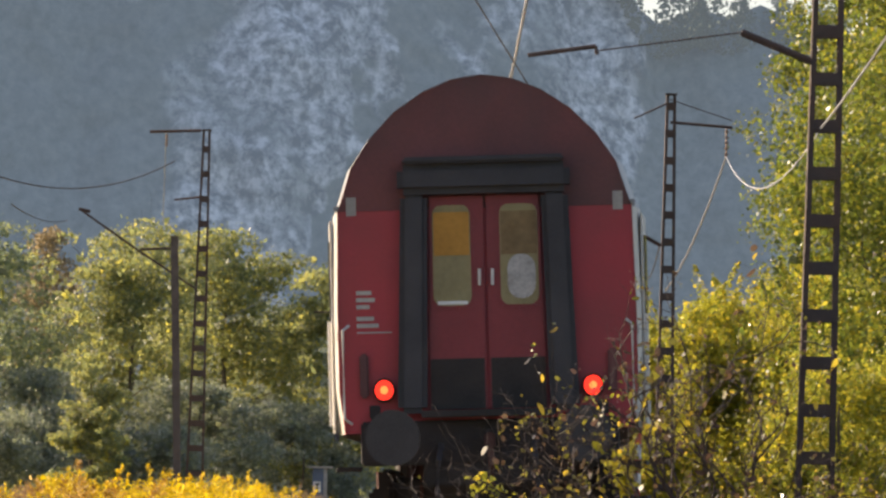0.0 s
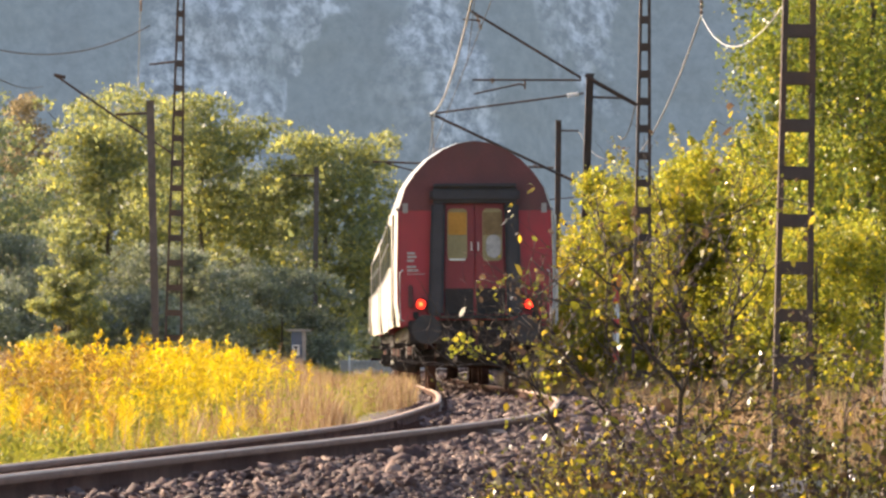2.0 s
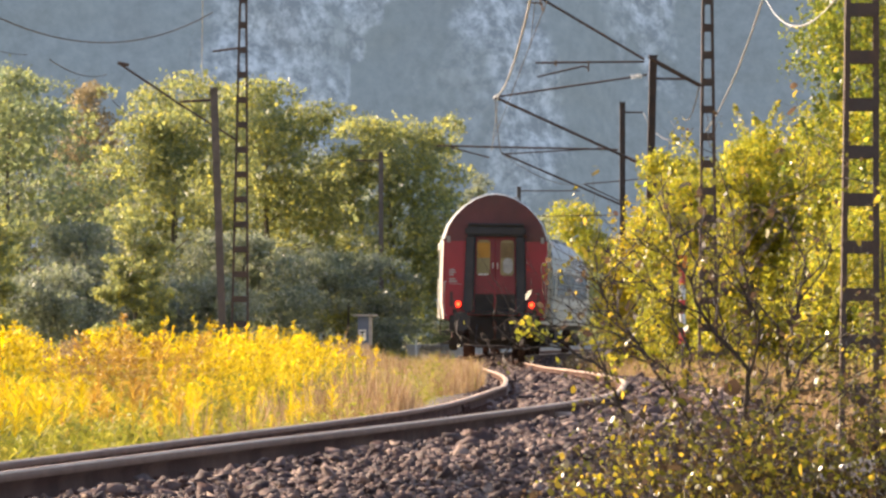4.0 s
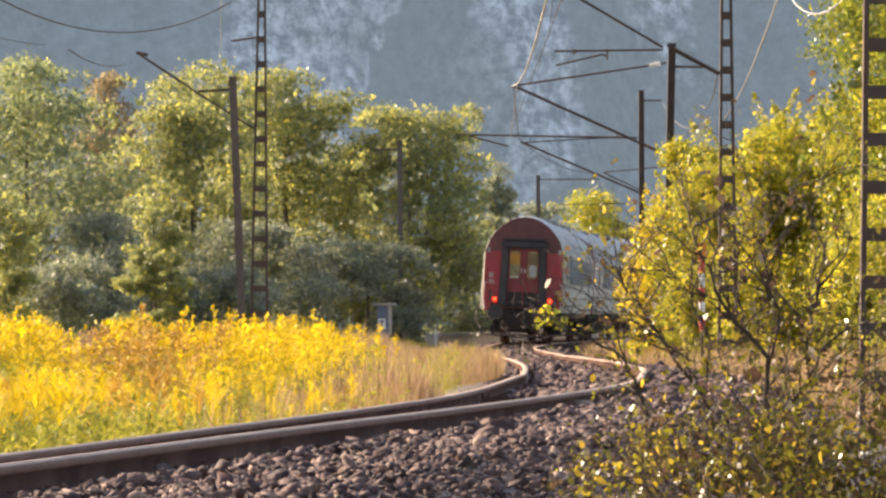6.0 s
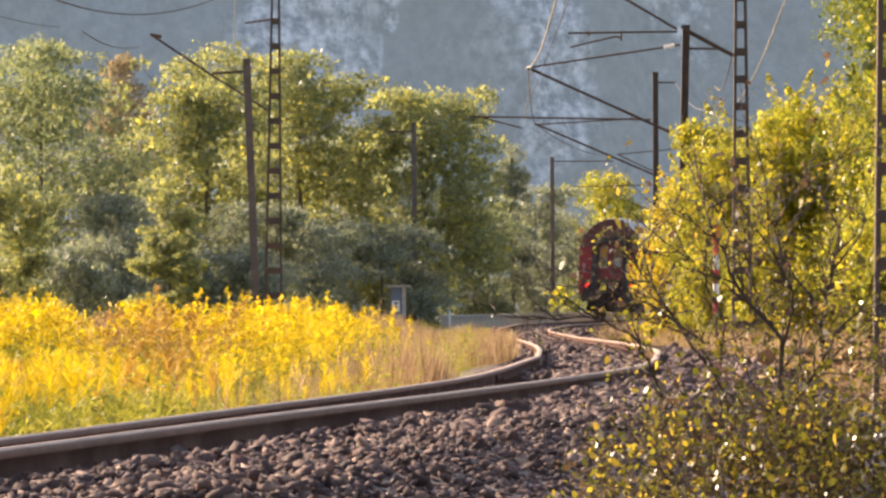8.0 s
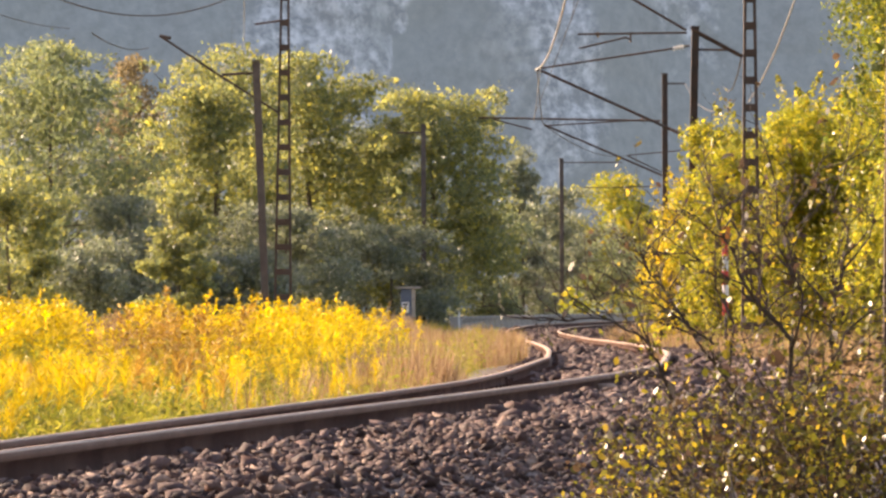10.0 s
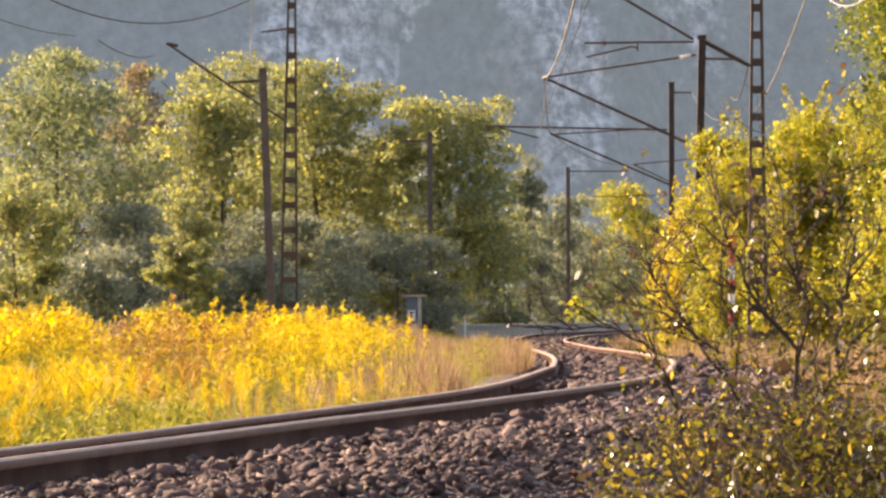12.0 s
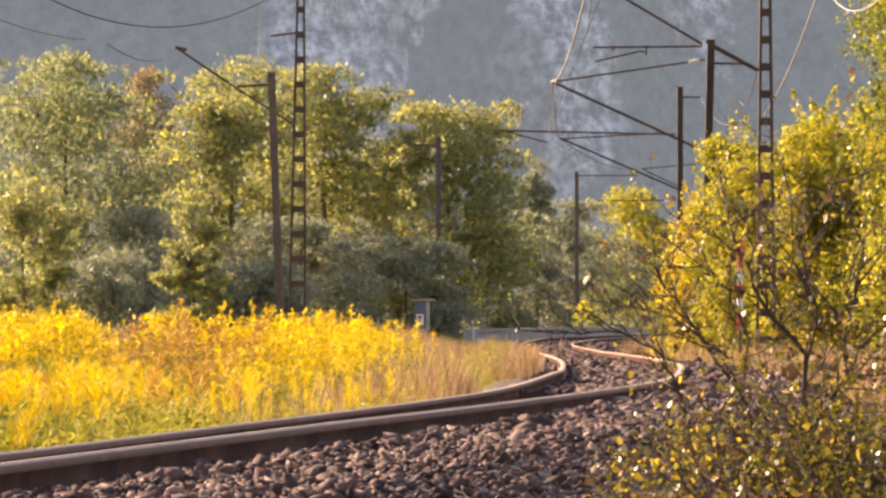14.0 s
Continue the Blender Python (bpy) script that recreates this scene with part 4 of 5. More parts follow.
            for yy in (yc - 1.25, yc + 1.25):
                part("axle_box", boxed((sgn * 1.08 - 0.12, yy - 0.16, 0.30), (sgn * 1.08 + 0.12, yy + 0.16, 0.62), 0.04), UNDER, bogie)
                part("spring", rod(bmesh.new(), (sgn * 1.05, yy + 0.28, 0.4), (sgn * 1.05, yy + 0.28, 0.78), 0.09), STEEL_RUST, bogie)
        for yy in (yc - 1.25, yc + 1.25):
            bm = bmesh.new()
            rod(bm, (-0.76, yy, 0.455), (0.76, yy, 0.455), 0.075)
            for sgn in (-1, 1):
                rod(bm, (sgn * 0.70, yy, 0.455), (sgn * 0.815, yy, 0.455), 0.455, sides=28)
                rod(bm, (sgn * 0.665, yy, 0.455), (sgn * 0.70, yy, 0.455), 0.49, sides=28)
            ws = part("wheelset", bm, STEEL_RUST, coach, "steel wheelset")
    # this type is a little taller than the usual section
    for ob in coach.children_recursive:
        for v in ob.data.vertices:
            if v.co.z > 1.12:
                v.co.z = 1.12 + (v.co.z - 1.12) * 1.08
            # the ends are drawn in towards the gangway
            t = min(1.0, max(0.0, 1 - min(v.co.y, COACH_LEN - v.co.y) / 1.7))
            if abs(v.co.x) > 1.15 or v.co.z > 3.2:
                v.co.x *= 1 - 0.075 * t * t
            if v.co.z > 3.6:
                v.co.z -= 0.06 * t * (v.co.z - 3.6) / 0.75
    return coach


# ---- plants ----
def leaf_quads(rng, centres, size, jitter=0.35, wide=0.36):
    """A four-cornered leaf, slightly folded, at each centre, turned at random."""
    n = len(centres)
    base = np.array([[0, -0.5, 0], [wide, 0.0, 0.06], [0, 0.5, 0], [-wide, 0.0, 0.06]])
    rot = turn(rng, n)
    s = size * np.exp(rng.normal(0, jitter, n))
    v = np.einsum("nij,pj->npi", rot, base) * s[:, None, None] + centres[:, None]
    f = np.arange(n * 4).reshape(n, 4)
    return v.reshape(-1, 3), f


def leaf_ovals(rng, centres, size, jitter=0.25):
    """A small oval, cupped leaf at each centre."""
    n = len(centres)
    base = np.array([[0, -0.5, 0], [0.27, -0.22, 0.05], [0.29, 0.15, 0.06], [0, 0.5, 0], [-0.29, 0.15, 0.06], [-0.27, -0.22, 0.05]])
    s = size * np.exp(rng.normal(0, jitter, n))
    v = np.einsum("nij,pj->npi", turn(rng, n), base) * s[:, None, None] + centres[:, None]
    return v.reshape(-1, 3), np.arange(n * 6).reshape(n, 6)


def limb(bm, rng, p, d, length, r, depth, tips, bend=0.35, split=(2, 3), shrink=0.68):
    """A branch that bends, tapers and divides."""
    pts, q = [Vector(p)], Vector(p)
    d = Vector(d).normalized()
    steps = 4
    for _ in range(steps):
        d = (d + Vector(rng.normal(0, bend * 0.35, 3)) + Vector((0, 0, 0.05))).normalized()
        q = q + d * (length / steps)
        pts.append(q.copy())
    radii = [r * (1 - 0.45 * i / steps) for i in range(steps + 1)]
    chain(bm, pts, radii, 5 if depth < 2 else 4)
    tips.append((pts[2], depth))
    tips.append((pts[-1], depth))
    if depth > 0:
        for i in range(rng.integers(split[0], split[1] + 1)):
            nd = (d + Vector(rng.normal(0, 0.55, 3))).normalized()
            start = pts[-1] if i == 0 else pts[rng.integers(2, steps + 1)]
            limb(bm, rng, start, nd, length * shrink * rng.uniform(0.8, 1.15), r * 0.55, depth - 1, tips, bend, split, shrink)


def make_tree(seed, x, y, height, width, leaf, material, leaves=9000, clump=0.55, label="", low=0.08, pointed=0.0, z0=None, category="tree", loose=0.26):
    """A tapered trunk with limbs and a crown of many small leaves in uneven clumps."""
    rng = np.random.default_rng(seed)
    z0 = float(ground_z(x, y)) - 0.1 if z0 is None else z0
    tree = empty("tree" if category == "tree" else "shrub", pose(x, y, z0))
    tagged(tree, label, category, "trees beside the line" if category == "tree" else "shrubs beside the line")
    bm = bmesh.new()
    tips = []
    pts = [Vector((rng.normal(0, 0.012 * height * i / 5), rng.normal(0, 0.012 * height * i / 5), height * 0.86 * i / 5)) for i in range(6)]
    chain(bm, pts, [0.016 * height * (1 - 0.85 * i / 5) + 0.01 for i in range(6)], 8)
    for i in range(int(9 + height)):
        t = rng.uniform(max(low, 0.08), 0.98)
        seg = min(int(t * 5), 4)
        p = pts[seg].lerp(pts[seg + 1], t * 5 - seg)
        a = rng.uniform(0, 2 * math.pi)
        reach = width * 0.5 * (1 - pointed * t) * rng.uniform(0.55, 1.0)
        limb(bm, rng, p, (math.cos(a), math.sin(a), rng.uniform(0.15, 0.7)), reach * 0.62, 0.004 * height * (1.1 - t), 2, tips)
    part("trunk", bm, BARK, tree, "grey-brown trunk with limbs", smooth=True)
    # crown: leaves on the shells of many uneven lobes
    fine = loose > 0.3
    n_l = int(16 + width * height / (0.8 if fine else 2.0))
    t = rng.uniform(low + 0.03, 0.95, n_l)
    env = width * 0.5 * np.sin(math.pi * (t * 0.82 + 0.15)) ** 0.7 * (1 - pointed * t)
    a = rng.uniform(0, 2 * math.pi, n_l)
    rr = env * np.sqrt(rng.random(n_l)) * 0.9
    c = np.stack([rr * np.cos(a), rr * np.sin(a), t * height], 1)
    lobe = np.clip(width * rng.uniform(*((0.04, 0.115) if fine else (0.07, 0.17)), n_l) * (1 - 0.5 * pointed * t), 0.2, 1.3)
    ends = np.array([tuple(tip) for tip, depth in tips if depth <= 1])
    ends = ends[(rng.random(len(ends)) < 0.3) & (ends[:, 2] < height * 0.97)]
    c = np.concatenate([c, ends])
    lobe = np.concatenate([lobe, np.full(len(ends), clump * 0.55)])
    wgt = lobe ** 2
    pick = rng.choice(len(c), leaves, p=wgt / wgt.sum())
    d = rng.normal(size=(leaves, 3))
    d /= np.linalg.norm(d, axis=1)[:, None]
    d[:, 2] = np.where(rng.random(leaves) < 0.6, np.abs(d[:, 2]), d[:, 2])
    shell = 1.8 * rng.random(leaves) ** 0.55 if fine else 1 - np.abs(rng.normal(0, loose, leaves)) + (rng.random(leaves) < 0.12) * rng.normal(0, 0.3, leaves)
    pos = c[pick] + d * (lobe[pick] * shell)[:, None] * np.array([1, 1, 1.15 if fine else 0.72]) + rng.normal(0, leaf * 0.5, (leaves, 3))
    pos[:, 2] = np.clip(pos[:, 2], 0.05, None)
    v, f = leaf_quads(rng, pos, leaf * (0.88 if fine else 1.0))
    if fine:
        # ragged upright shoots stand out of the crown
        k = int(10 + 5 * width)
        t = rng.uniform(0.25, 0.97, k)
        a = rng.uniform(0, 2 * math.pi, k)
        rr = width * 0.5 * np.sin(math.pi * (t * 0.82 + 0.15)) ** 0.7 * (1 - pointed * t) * rng.uniform(0.5, 1.0, k)
        foot = np.stack([rr * np.cos(a), rr * np.sin(a), t * height], 1)
        way = np.stack([0.45 * np.cos(a), 0.45 * np.sin(a), np.ones(k)], 1) * rng.uniform(0.5, 1.3, k)[:, None]
        m = leaves // 9
        pick, q = rng.integers(0, k, m), rng.random(m)
        sprig = foot[pick] + way[pick] * q[:, None] + rng.normal(size=(m, 3)) * (0.13 * (1.1 - q))[:, None]
        sv, sf = leaf_quads(rng, sprig, leaf * 0.85)
        v, f = np.concatenate([v, sv]), np.concatenate([f, sf + len(v)])
    # sprays of leaves deep in the crown, which keep the sun from passing straight through
    m = leaves // (26 if fine else 20)
    pick = rng.choice(len(c), m, p=wgt / wgt.sum())
    deep = c[pick] * np.array([0.78, 0.78, 0.92]) + rng.normal(size=(m, 3)) * (lobe[pick] * 0.28)[:, None]
    deep[:, 2] = np.clip(deep[:, 2], 0.3, None)
    dv, df = leaf_quads(rng, deep, leaf * (2.2 if fine else 2.5), 0.12)
    v, f = np.concatenate([v, dv]), np.concatenate([f, df + len(v)])
    crown = arrays("crown", v, f, material, tree)
    return tree


def make_trees():
    green = "broad green tree turning yellow at the edge of the wood"
    # wood across the field
    make_tree(11, -14.6, 195, 11.25, 10.80, 0.136, LEAF_GREEN, 27540, 0.75, green)
    make_tree(12, -14.6, 176, 6.00, 4.20, 0.112, LEAF_LIME, 11000, 0.6, "bushy yellowing tree at the edge of the wood")
    make_tree(13, -13.2, 226, 12.59, 5.40, 0.128, LEAF_BROWN, 8100, 0.6, "thin tree with dry brown foliage", 0.3, 0.4)
    make_tree(14, -8.6, 205, 11.36, 8.64, 0.136, LEAF_LIME, 30780, 0.75, green)
    make_tree(15, -4.9, 212, 11.77, 8.40, 0.136, LEAF_LIME, 29160, 0.75, green)
    make_tree(16, 0.2, 208, 10.33, 7.44, 0.128, LEAF_LIME, 27540, 0.75, "broad green tree with a yellow-green top beside a pole")
    make_tree(17, -2.2, 230, 8.46, 7.80, 0.136, LEAF_DARK, 19440, 0.8, "dark green tree in the shade of the wood")
    make_tree(18, -11.2, 190, 5.37, 6.00, 0.112, LEAF_DARK, 14580, 0.6, "dark green shrubby tree in the shade", 0.0)
    make_tree(19, -8.4, 170, 5.00, 3.40, 0.096, LEAF_LIME, 11340, 0.42, "small pale yellow-green tree before the wood", 0.02, 0.35)
    make_tree(20, 4.6, 250, 9.60, 4.80, 0.112, LEAF_DARK, 14580, 0.5, "dark pointed conifer at the end of the wood", 0.03, 0.75)
    make_tree(21, 2.6, 236, 5.37, 6.24, 0.112, LEAF_GREEN, 14580, 0.6, "low green tree beside the line", 0.0)
    make_tree(22, -5.5, 196, 4.75, 7.20, 0.128, LEAF_DARK, 14580, 0.7, "dark green shrubby tree in the shade", 0.0)
    make_tree(23, -1.5, 202, 4.33, 6.60, 0.128, LEAF_DARK, 14580, 0.7, "dark green shrubby tree in the shade", 0.0)
    make_tree(24, 11, 300, 8.60, 7.80, 0.136, LEAF_YELLOW, 12960, 0.7, "golden yellow autumn tree far along the line", 0.1)
    make_tree(25, 9.4, 282, 4.75, 6.60, 0.112, LEAF_GREEN, 12960, 0.6, "low olive-green tree far along the line", 0.0)
    make_tree(26, 8.4, 290, 6.40, 7.20, 0.128, LEAF_DARK, 12960, 0.7, "dark green tree far along the line", 0.0)
    make_tree(27, 13.5, 305, 6.72, 7.20, 0.128, LEAF_YELLOW, 12960, 0.7, "yellowing tree far along the line", 0.0)
    make_tree(28, -21.5, 215, 11.88, 9.60, 0.136, LEAF_GREEN, 15790, 0.75, green)
    make_tree(29, -27.5, 215, 11.36, 10.80, 0.136, LEAF_GREEN, 13360, 0.75, green)
    make_tree(30, -17, 235, 11.88, 9.60, 0.152, LEAF_DARK, 13360, 0.8, "dark green tree deep in the wood")
    make_tree(31, -10, 240, 10.85, 10.80, 0.152, LEAF_DARK, 14580, 0.8, "dark green tree deep in the wood")
    make_tree(32, -3, 245, 9.81, 10.80, 0.152, LEAF_DARK, 14580, 0.8, "dark green tree deep in the wood")
    make_tree(33, 6, 262, 7.20, 5.00, 0.136, LEAF_DARK, 10930, 0.7, "dark green tree deep in the wood", 0.0)
    make_tree(34, -12.3, 186, 3.20, 6.00, 0.120, LEAF_DARK, 9000, 0.6, "low dark shrub at the foot of the wood", 0.0, category="shrub")
    make_tree(35, -7.0, 190, 3.00, 6.00, 0.120, LEAF_DARK, 9000, 0.6, "low dark shrub at the foot of the wood", 0.0, category="shrub")
    make_tree(36, -17.5, 186, 3.00, 6.00, 0.120, LEAF_DARK, 7000, 0.6, "low dark shrub at the foot of the wood", 0.0, category="shrub")
    # right of the line
    yel = "yellow-green autumn tree with glinting leaves beside the line"
    make_tree(41, 12.9, 122, 16.00, 6.40, 0.100, LEAF_TALL, 74000, 0.62, "tall yellow-green tree with glinting leaves beside the line", 0.02, loose=0.42)
    make_tree(42, 9.6, 124, 6.50, 4.40, 0.080, LEAF_YELLOW, 44800, 0.45, yel, 0.0, 0.25, loose=0.42)
    make_tree(43, 7.6, 122, 5.50, 3.00, 0.072, LEAF_YELLOW, 25000, 0.36, yel, 0.0, 0.3, loose=0.42)
    make_tree(44, 11.6, 132, 7.30, 5.00, 0.087, LEAF_YELLOW, 34300, 0.5, yel, 0.0, 0.2, loose=0.42)
    make_tree(45, 8.6, 150, 4.60, 4.40, 0.130, LEAF_GOLD, 12000, 0.45, "golden yellow shrubby tree beside the line", 0.0, loose=0.42)
    make_tree(46, 18.5, 138, 14.00, 9.00, 0.150, LEAF_TALL, 16800, 0.7, "tall dark green tree behind the yellow ones", 0.0, loose=0.42)
    make_tree(47, 12.5, 165, 7.00, 7.00, 0.160, LEAF_YELLOW, 15000, 0.6, yel, 0.0, loose=0.42)
    make_tree(48, 10.2, 104, 4.60, 3.60, 0.072, LEAF_YELLOW, 19800, 0.36, "yellow-green shrub beside the line", 0.0, category="shrub", loose=0.42)
    make_tree(49, 15, 180, 8.00, 9.00, 0.180, LEAF_GREEN, 9800, 0.7, green, 0.0, loose=0.42)
    make_tree(50, 21, 118, 13.00, 9.00, 0.132, LEAF_GREEN, 16800, 0.7, yel, 0.0, loose=0.42)
    make_tree(52, 7.2, 126, 6.30, 2.60, 0.080, LEAF_YELLOW, 19800, 0.36, yel, 0.0, 0.35, loose=0.42)
    make_tree(53, 8.6, 119, 6.20, 3.20, 0.080, LEAF_YELLOW, 31600, 0.36, yel, 0.0, 0.3, loose=0.42)
    make_tree(54, 11.2, 118, 6.70, 4.60, 0.080, LEAF_YELLOW, 47500, 0.4, yel, 0.0, 0.3, loose=0.42)
    make_tree(55, 6.5, 131, 4.60, 2.00, 0.082, LEAF_GOLD, 10500, 0.3, "golden shrubby tree beside the line", 0.0, 0.3, loose=0.42)
    make_tree(56, 13, 112, 6.50, 4.50, 0.072, LEAF_YELLOW, 29000, 0.4, yel, 0.0, 0.2, loose=0.42)
    make_tree(57, 12.2, 112, 13.50, 6.00, 0.090, LEAF_TALL, 39600, 0.5, "tall dark green tree among the yellow ones", 0.02, loose=0.42)
    make_tree(51, 24, 210, 10.00, 12.00, 0.220, LEAF_GREEN, 9100, 0.8, green, 0.0, loose=0.42)


def make_bush():
    """The leggy half-bare bush in front of the camera."""
    rng = np.random.default_rng(77)
    bush = empty("bush", pose(1.45, 17.6, -1.05))
    tagged(bush, "leggy half-bare bush with small yellowing leaves beside the ballast", "bush")
    tips = []

    def stem(p, d, length, r, depth, bend, split, shrink):
        bm = bmesh.new()
        limb(bm, rng, p, d, length, r, depth, tips, bend, split, shrink)
        part("branch", bm, TWIG, bush, smooth=True)

    # the main limbs, (radius, [(x, z), ...]), each with side twigs
    for r, way in (
        (0.015, [(-0.19, 1.08), (-0.19, 1.31), (-0.19, 1.61), (-0.27, 1.71), (-0.35, 1.82), (-0.41, 1.93), (-0.45, 2.07)]),
        (0.013, [(-0.19, 1.23), (-0.12, 1.43), (-0.04, 1.54), (-0.04, 1.73), (-0.00, 1.86), (0.03, 1.96)]),
        (0.008, [(-0.04, 1.54), (0.04, 1.69), (0.17, 1.74)]),
        (0.009, [(-0.59, 1.31), (-0.61, 1.39), (-0.67, 1.55), (-0.73, 1.65), (-0.88, 1.71), (-1.03, 1.70)]),
        (0.009, [(-0.35, 1.31), (-0.41, 1.50), (-0.49, 1.61), (-0.58, 1.70), (-0.65, 1.82), (-0.70, 1.91)]),
        (0.008, [(-0.19, 1.61), (-0.16, 1.78), (-0.25, 1.94), (-0.28, 2.16)]),
        (0.007, [(-0.27, 1.71), (-0.29, 1.88), (-0.37, 2.02), (-0.50, 2.22)]),
        (0.008, [(-0.41, 1.50), (-0.39, 1.67), (-0.47, 1.86), (-0.59, 1.96)]),
        (0.006, [(-0.49, 1.61), (-0.65, 1.75), (-0.82, 1.78), (-0.89, 1.80)]),
        (0.006, [(-0.49, 1.61), (-0.62, 1.80), (-0.74, 1.87)]),
        (0.007, [(-0.04, 1.73), (-0.16, 1.88), (-0.20, 2.02), (-0.08, 2.22), (0.16, 2.29)]),
        (0.006, [(-0.04, 1.54), (0.12, 1.55), (0.24, 1.63)]),
    ):
        y0, drift = rng.normal(0, 0.15), rng.normal(0, 0.06)
        way = [Vector((x + rng.normal(0, 0.006), y0 + drift * k, z)) for k, (x, z) in enumerate(way)]
        fine_way = [p.lerp(q, k / 3) + Vector(rng.normal(0, 0.006, 3)) for p, q in zip(way, way[1:]) for k in range(3)] + [way[-1]]
        m = len(fine_way)
        part("branch", chain(bmesh.new(), fine_way, [0.75 * r * (1 - 0.72 * k / m) for k in range(m)], 6), TWIG, bush, smooth=True)
        for k in range(2, m):
            tips.append((fine_way[k], 1))
            for _ in range(rng.integers(1, 3)):
                d = (fine_way[k] - fine_way[k - 1]).normalized() + Vector((rng.normal(0, 0.7), rng.normal(0, 0.5), rng.normal(0.25, 0.5)))
                stem(fine_way[k], d, rng.uniform(0.09, 0.22), min(0.0042, r * 0.36), 2, 0.6, (1, 3), 0.75)
    # low twigs fanning out of the middle
    for i in range(55):
        turn_deg = rng.uniform(-74, 48)
        d = (math.sin(radians(turn_deg)), rng.normal(0, 0.25), math.cos(radians(turn_deg)))
        start = (min(rng.normal(-0.22, 0.30), 0.35), rng.normal(0, 0.3), rng.uniform(0.7, 1.0))
        stem(start, d, rng.uniform(0.20, 0.34), rng.uniform(0.003, 0.0055), 3, 0.6, (2, 3), 0.72)
    for i in range(16):
        d = (rng.normal(-0.10, 0.36), rng.normal(0, 0.22), 1.0)
        stem((rng.uniform(-0.8, 0.35), rng.uniform(-0.6, 0.6), 0), d, rng.uniform(0.44, 0.60), rng.uniform(0.006, 0.010), 4, 0.5, (2, 3), 0.66)
    # thin upright shoots through the leafy part
    for i in range(46):
        d = (rng.normal(-0.08, 0.34), rng.normal(0, 0.25), 1.0)
        stem((rng.uniform(-0.55, 0.40), rng.normal(0, 0.35), rng.uniform(0.8, 1.2)), d, rng.uniform(0.22, 0.34), rng.uniform(0.003, 0.005), 3, 0.6, (1, 3), 0.74)
    for i in range(20):
        d = (rng.normal(0.05, 0.35), rng.normal(0, 0.25), 1.0)
        stem((rng.uniform(0.30, 0.95), rng.normal(0, 0.35), rng.uniform(0.7, 1.25)), d, rng.uniform(0.28, 0.40), rng.uniform(0.004, 0.007), 4, 0.6, (1, 3), 0.72)
    t = np.array([tuple(p) for p, d in tips])
    t = t[rng.random(len(t)) < np.interp(t[:, 2], [0.9, 1.3, 1.6, 1.85, 2.3], [0.95, 0.9, 0.7, 0.42, 0.24]) * np.interp(t[:, 0], [-0.95, -0.45], [0.12, 1.0])]
    n = 17000
    pick = rng.integers(0, len(t), n)
    pos = t[pick] + rng.normal(size=(n, 3)) * rng.uniform(0.008, 0.034, len(t))[pick][:, None]
    v, f = leaf_ovals(rng, pos, 0.019, 0.4)
    arrays("leaves", v, f, LEAF_BUSH, bush)
    # yellow tufts on the lowest shoot
    for spot, m in (((-0.925, 0.0, 1.745), 44), ((-0.965, 0.02, 1.785), 20), ((-0.66, 0.0, 1.66), 18)):
        pos = np.array([spot]) + rng.normal(size=(m, 3)) * np.array([0.030, 0.015, 0.010])
        v, f = leaf_ovals(rng, pos, 0.022)
        arrays("leaves", v, f, LEAF_YELLOW, bush)
    # the leafy lower mass, in tufts
    n = 7600
    cx = rng.uniform(-0.95, 0.85, 420)
    tuft = np.stack([cx, rng.uniform(-0.6, 0.6, 420), 0.9 + np.abs(rng.normal(0, 1, 420)) * np.interp(cx, [-1, -0.6, -0.2, 0.1, 0.95], [0.12, 0.22, 0.36, 0.42, 0.36])], 1)
    pick = rng.integers(0, 420, n)
    pos = tuft[pick] + rng.normal(size=(n, 3)) * 0.04
    v, f = leaf_ovals(rng, pos, 0.019, 0.4)
    arrays("leaves", v, f, LEAF_BUSH, bush)


def plant_templates(rng, n, sprays, slim=1.0, turns=(0, 0.55, 1.0), rise=0.0):
    """Goldenrod plumes: arching feathery sprays that narrow to a nodding tip, unit height."""
    made = []
    for _ in range(n):
        V, F = [], []
        tilt = rng.normal(0, 0.06, 2)
        nod = rng.uniform(0, 2 * math.pi)
        for b in range(sprays):
            a = nod + rng.normal(0, 1.5)
            z0 = 0.70 + 0.30 * rng.random() ** 0.8
            ln = rng.uniform(0.07, 0.13) * (0.30 + 2.4 * (1.0 - z0))
            d = np.array([math.cos(a), math.sin(a), 0])
            w = np.array([-d[1], d[0], 0]) * slim * rng.uniform(0.005, 0.0095) + np.array([0, 0, slim * rng.normal(0, 0.006)])
            base = len(V)
            for q in turns:
                ww = 0.7 + 1.6 * q - 1.9 * q * q if len(turns) > 2 else 1.0 - 0.6 * q
                p = np.array([tilt[0] * z0, tilt[1] * z0, z0 - 0.02]) + d * ln * q + np.array([0, 0, 0.075 * q - 0.075 * q * q + rise * ln * q]) + rng.normal(0, 0.004, 3)
                V += [p - w * ww, p + w * ww]
            F += [(base + k, base + k + 1, base + k + 3, base + k + 2) for k in range(0, 2 * len(turns) - 2, 2)]
        made.append((np.array(V), np.array(F)))
    return made


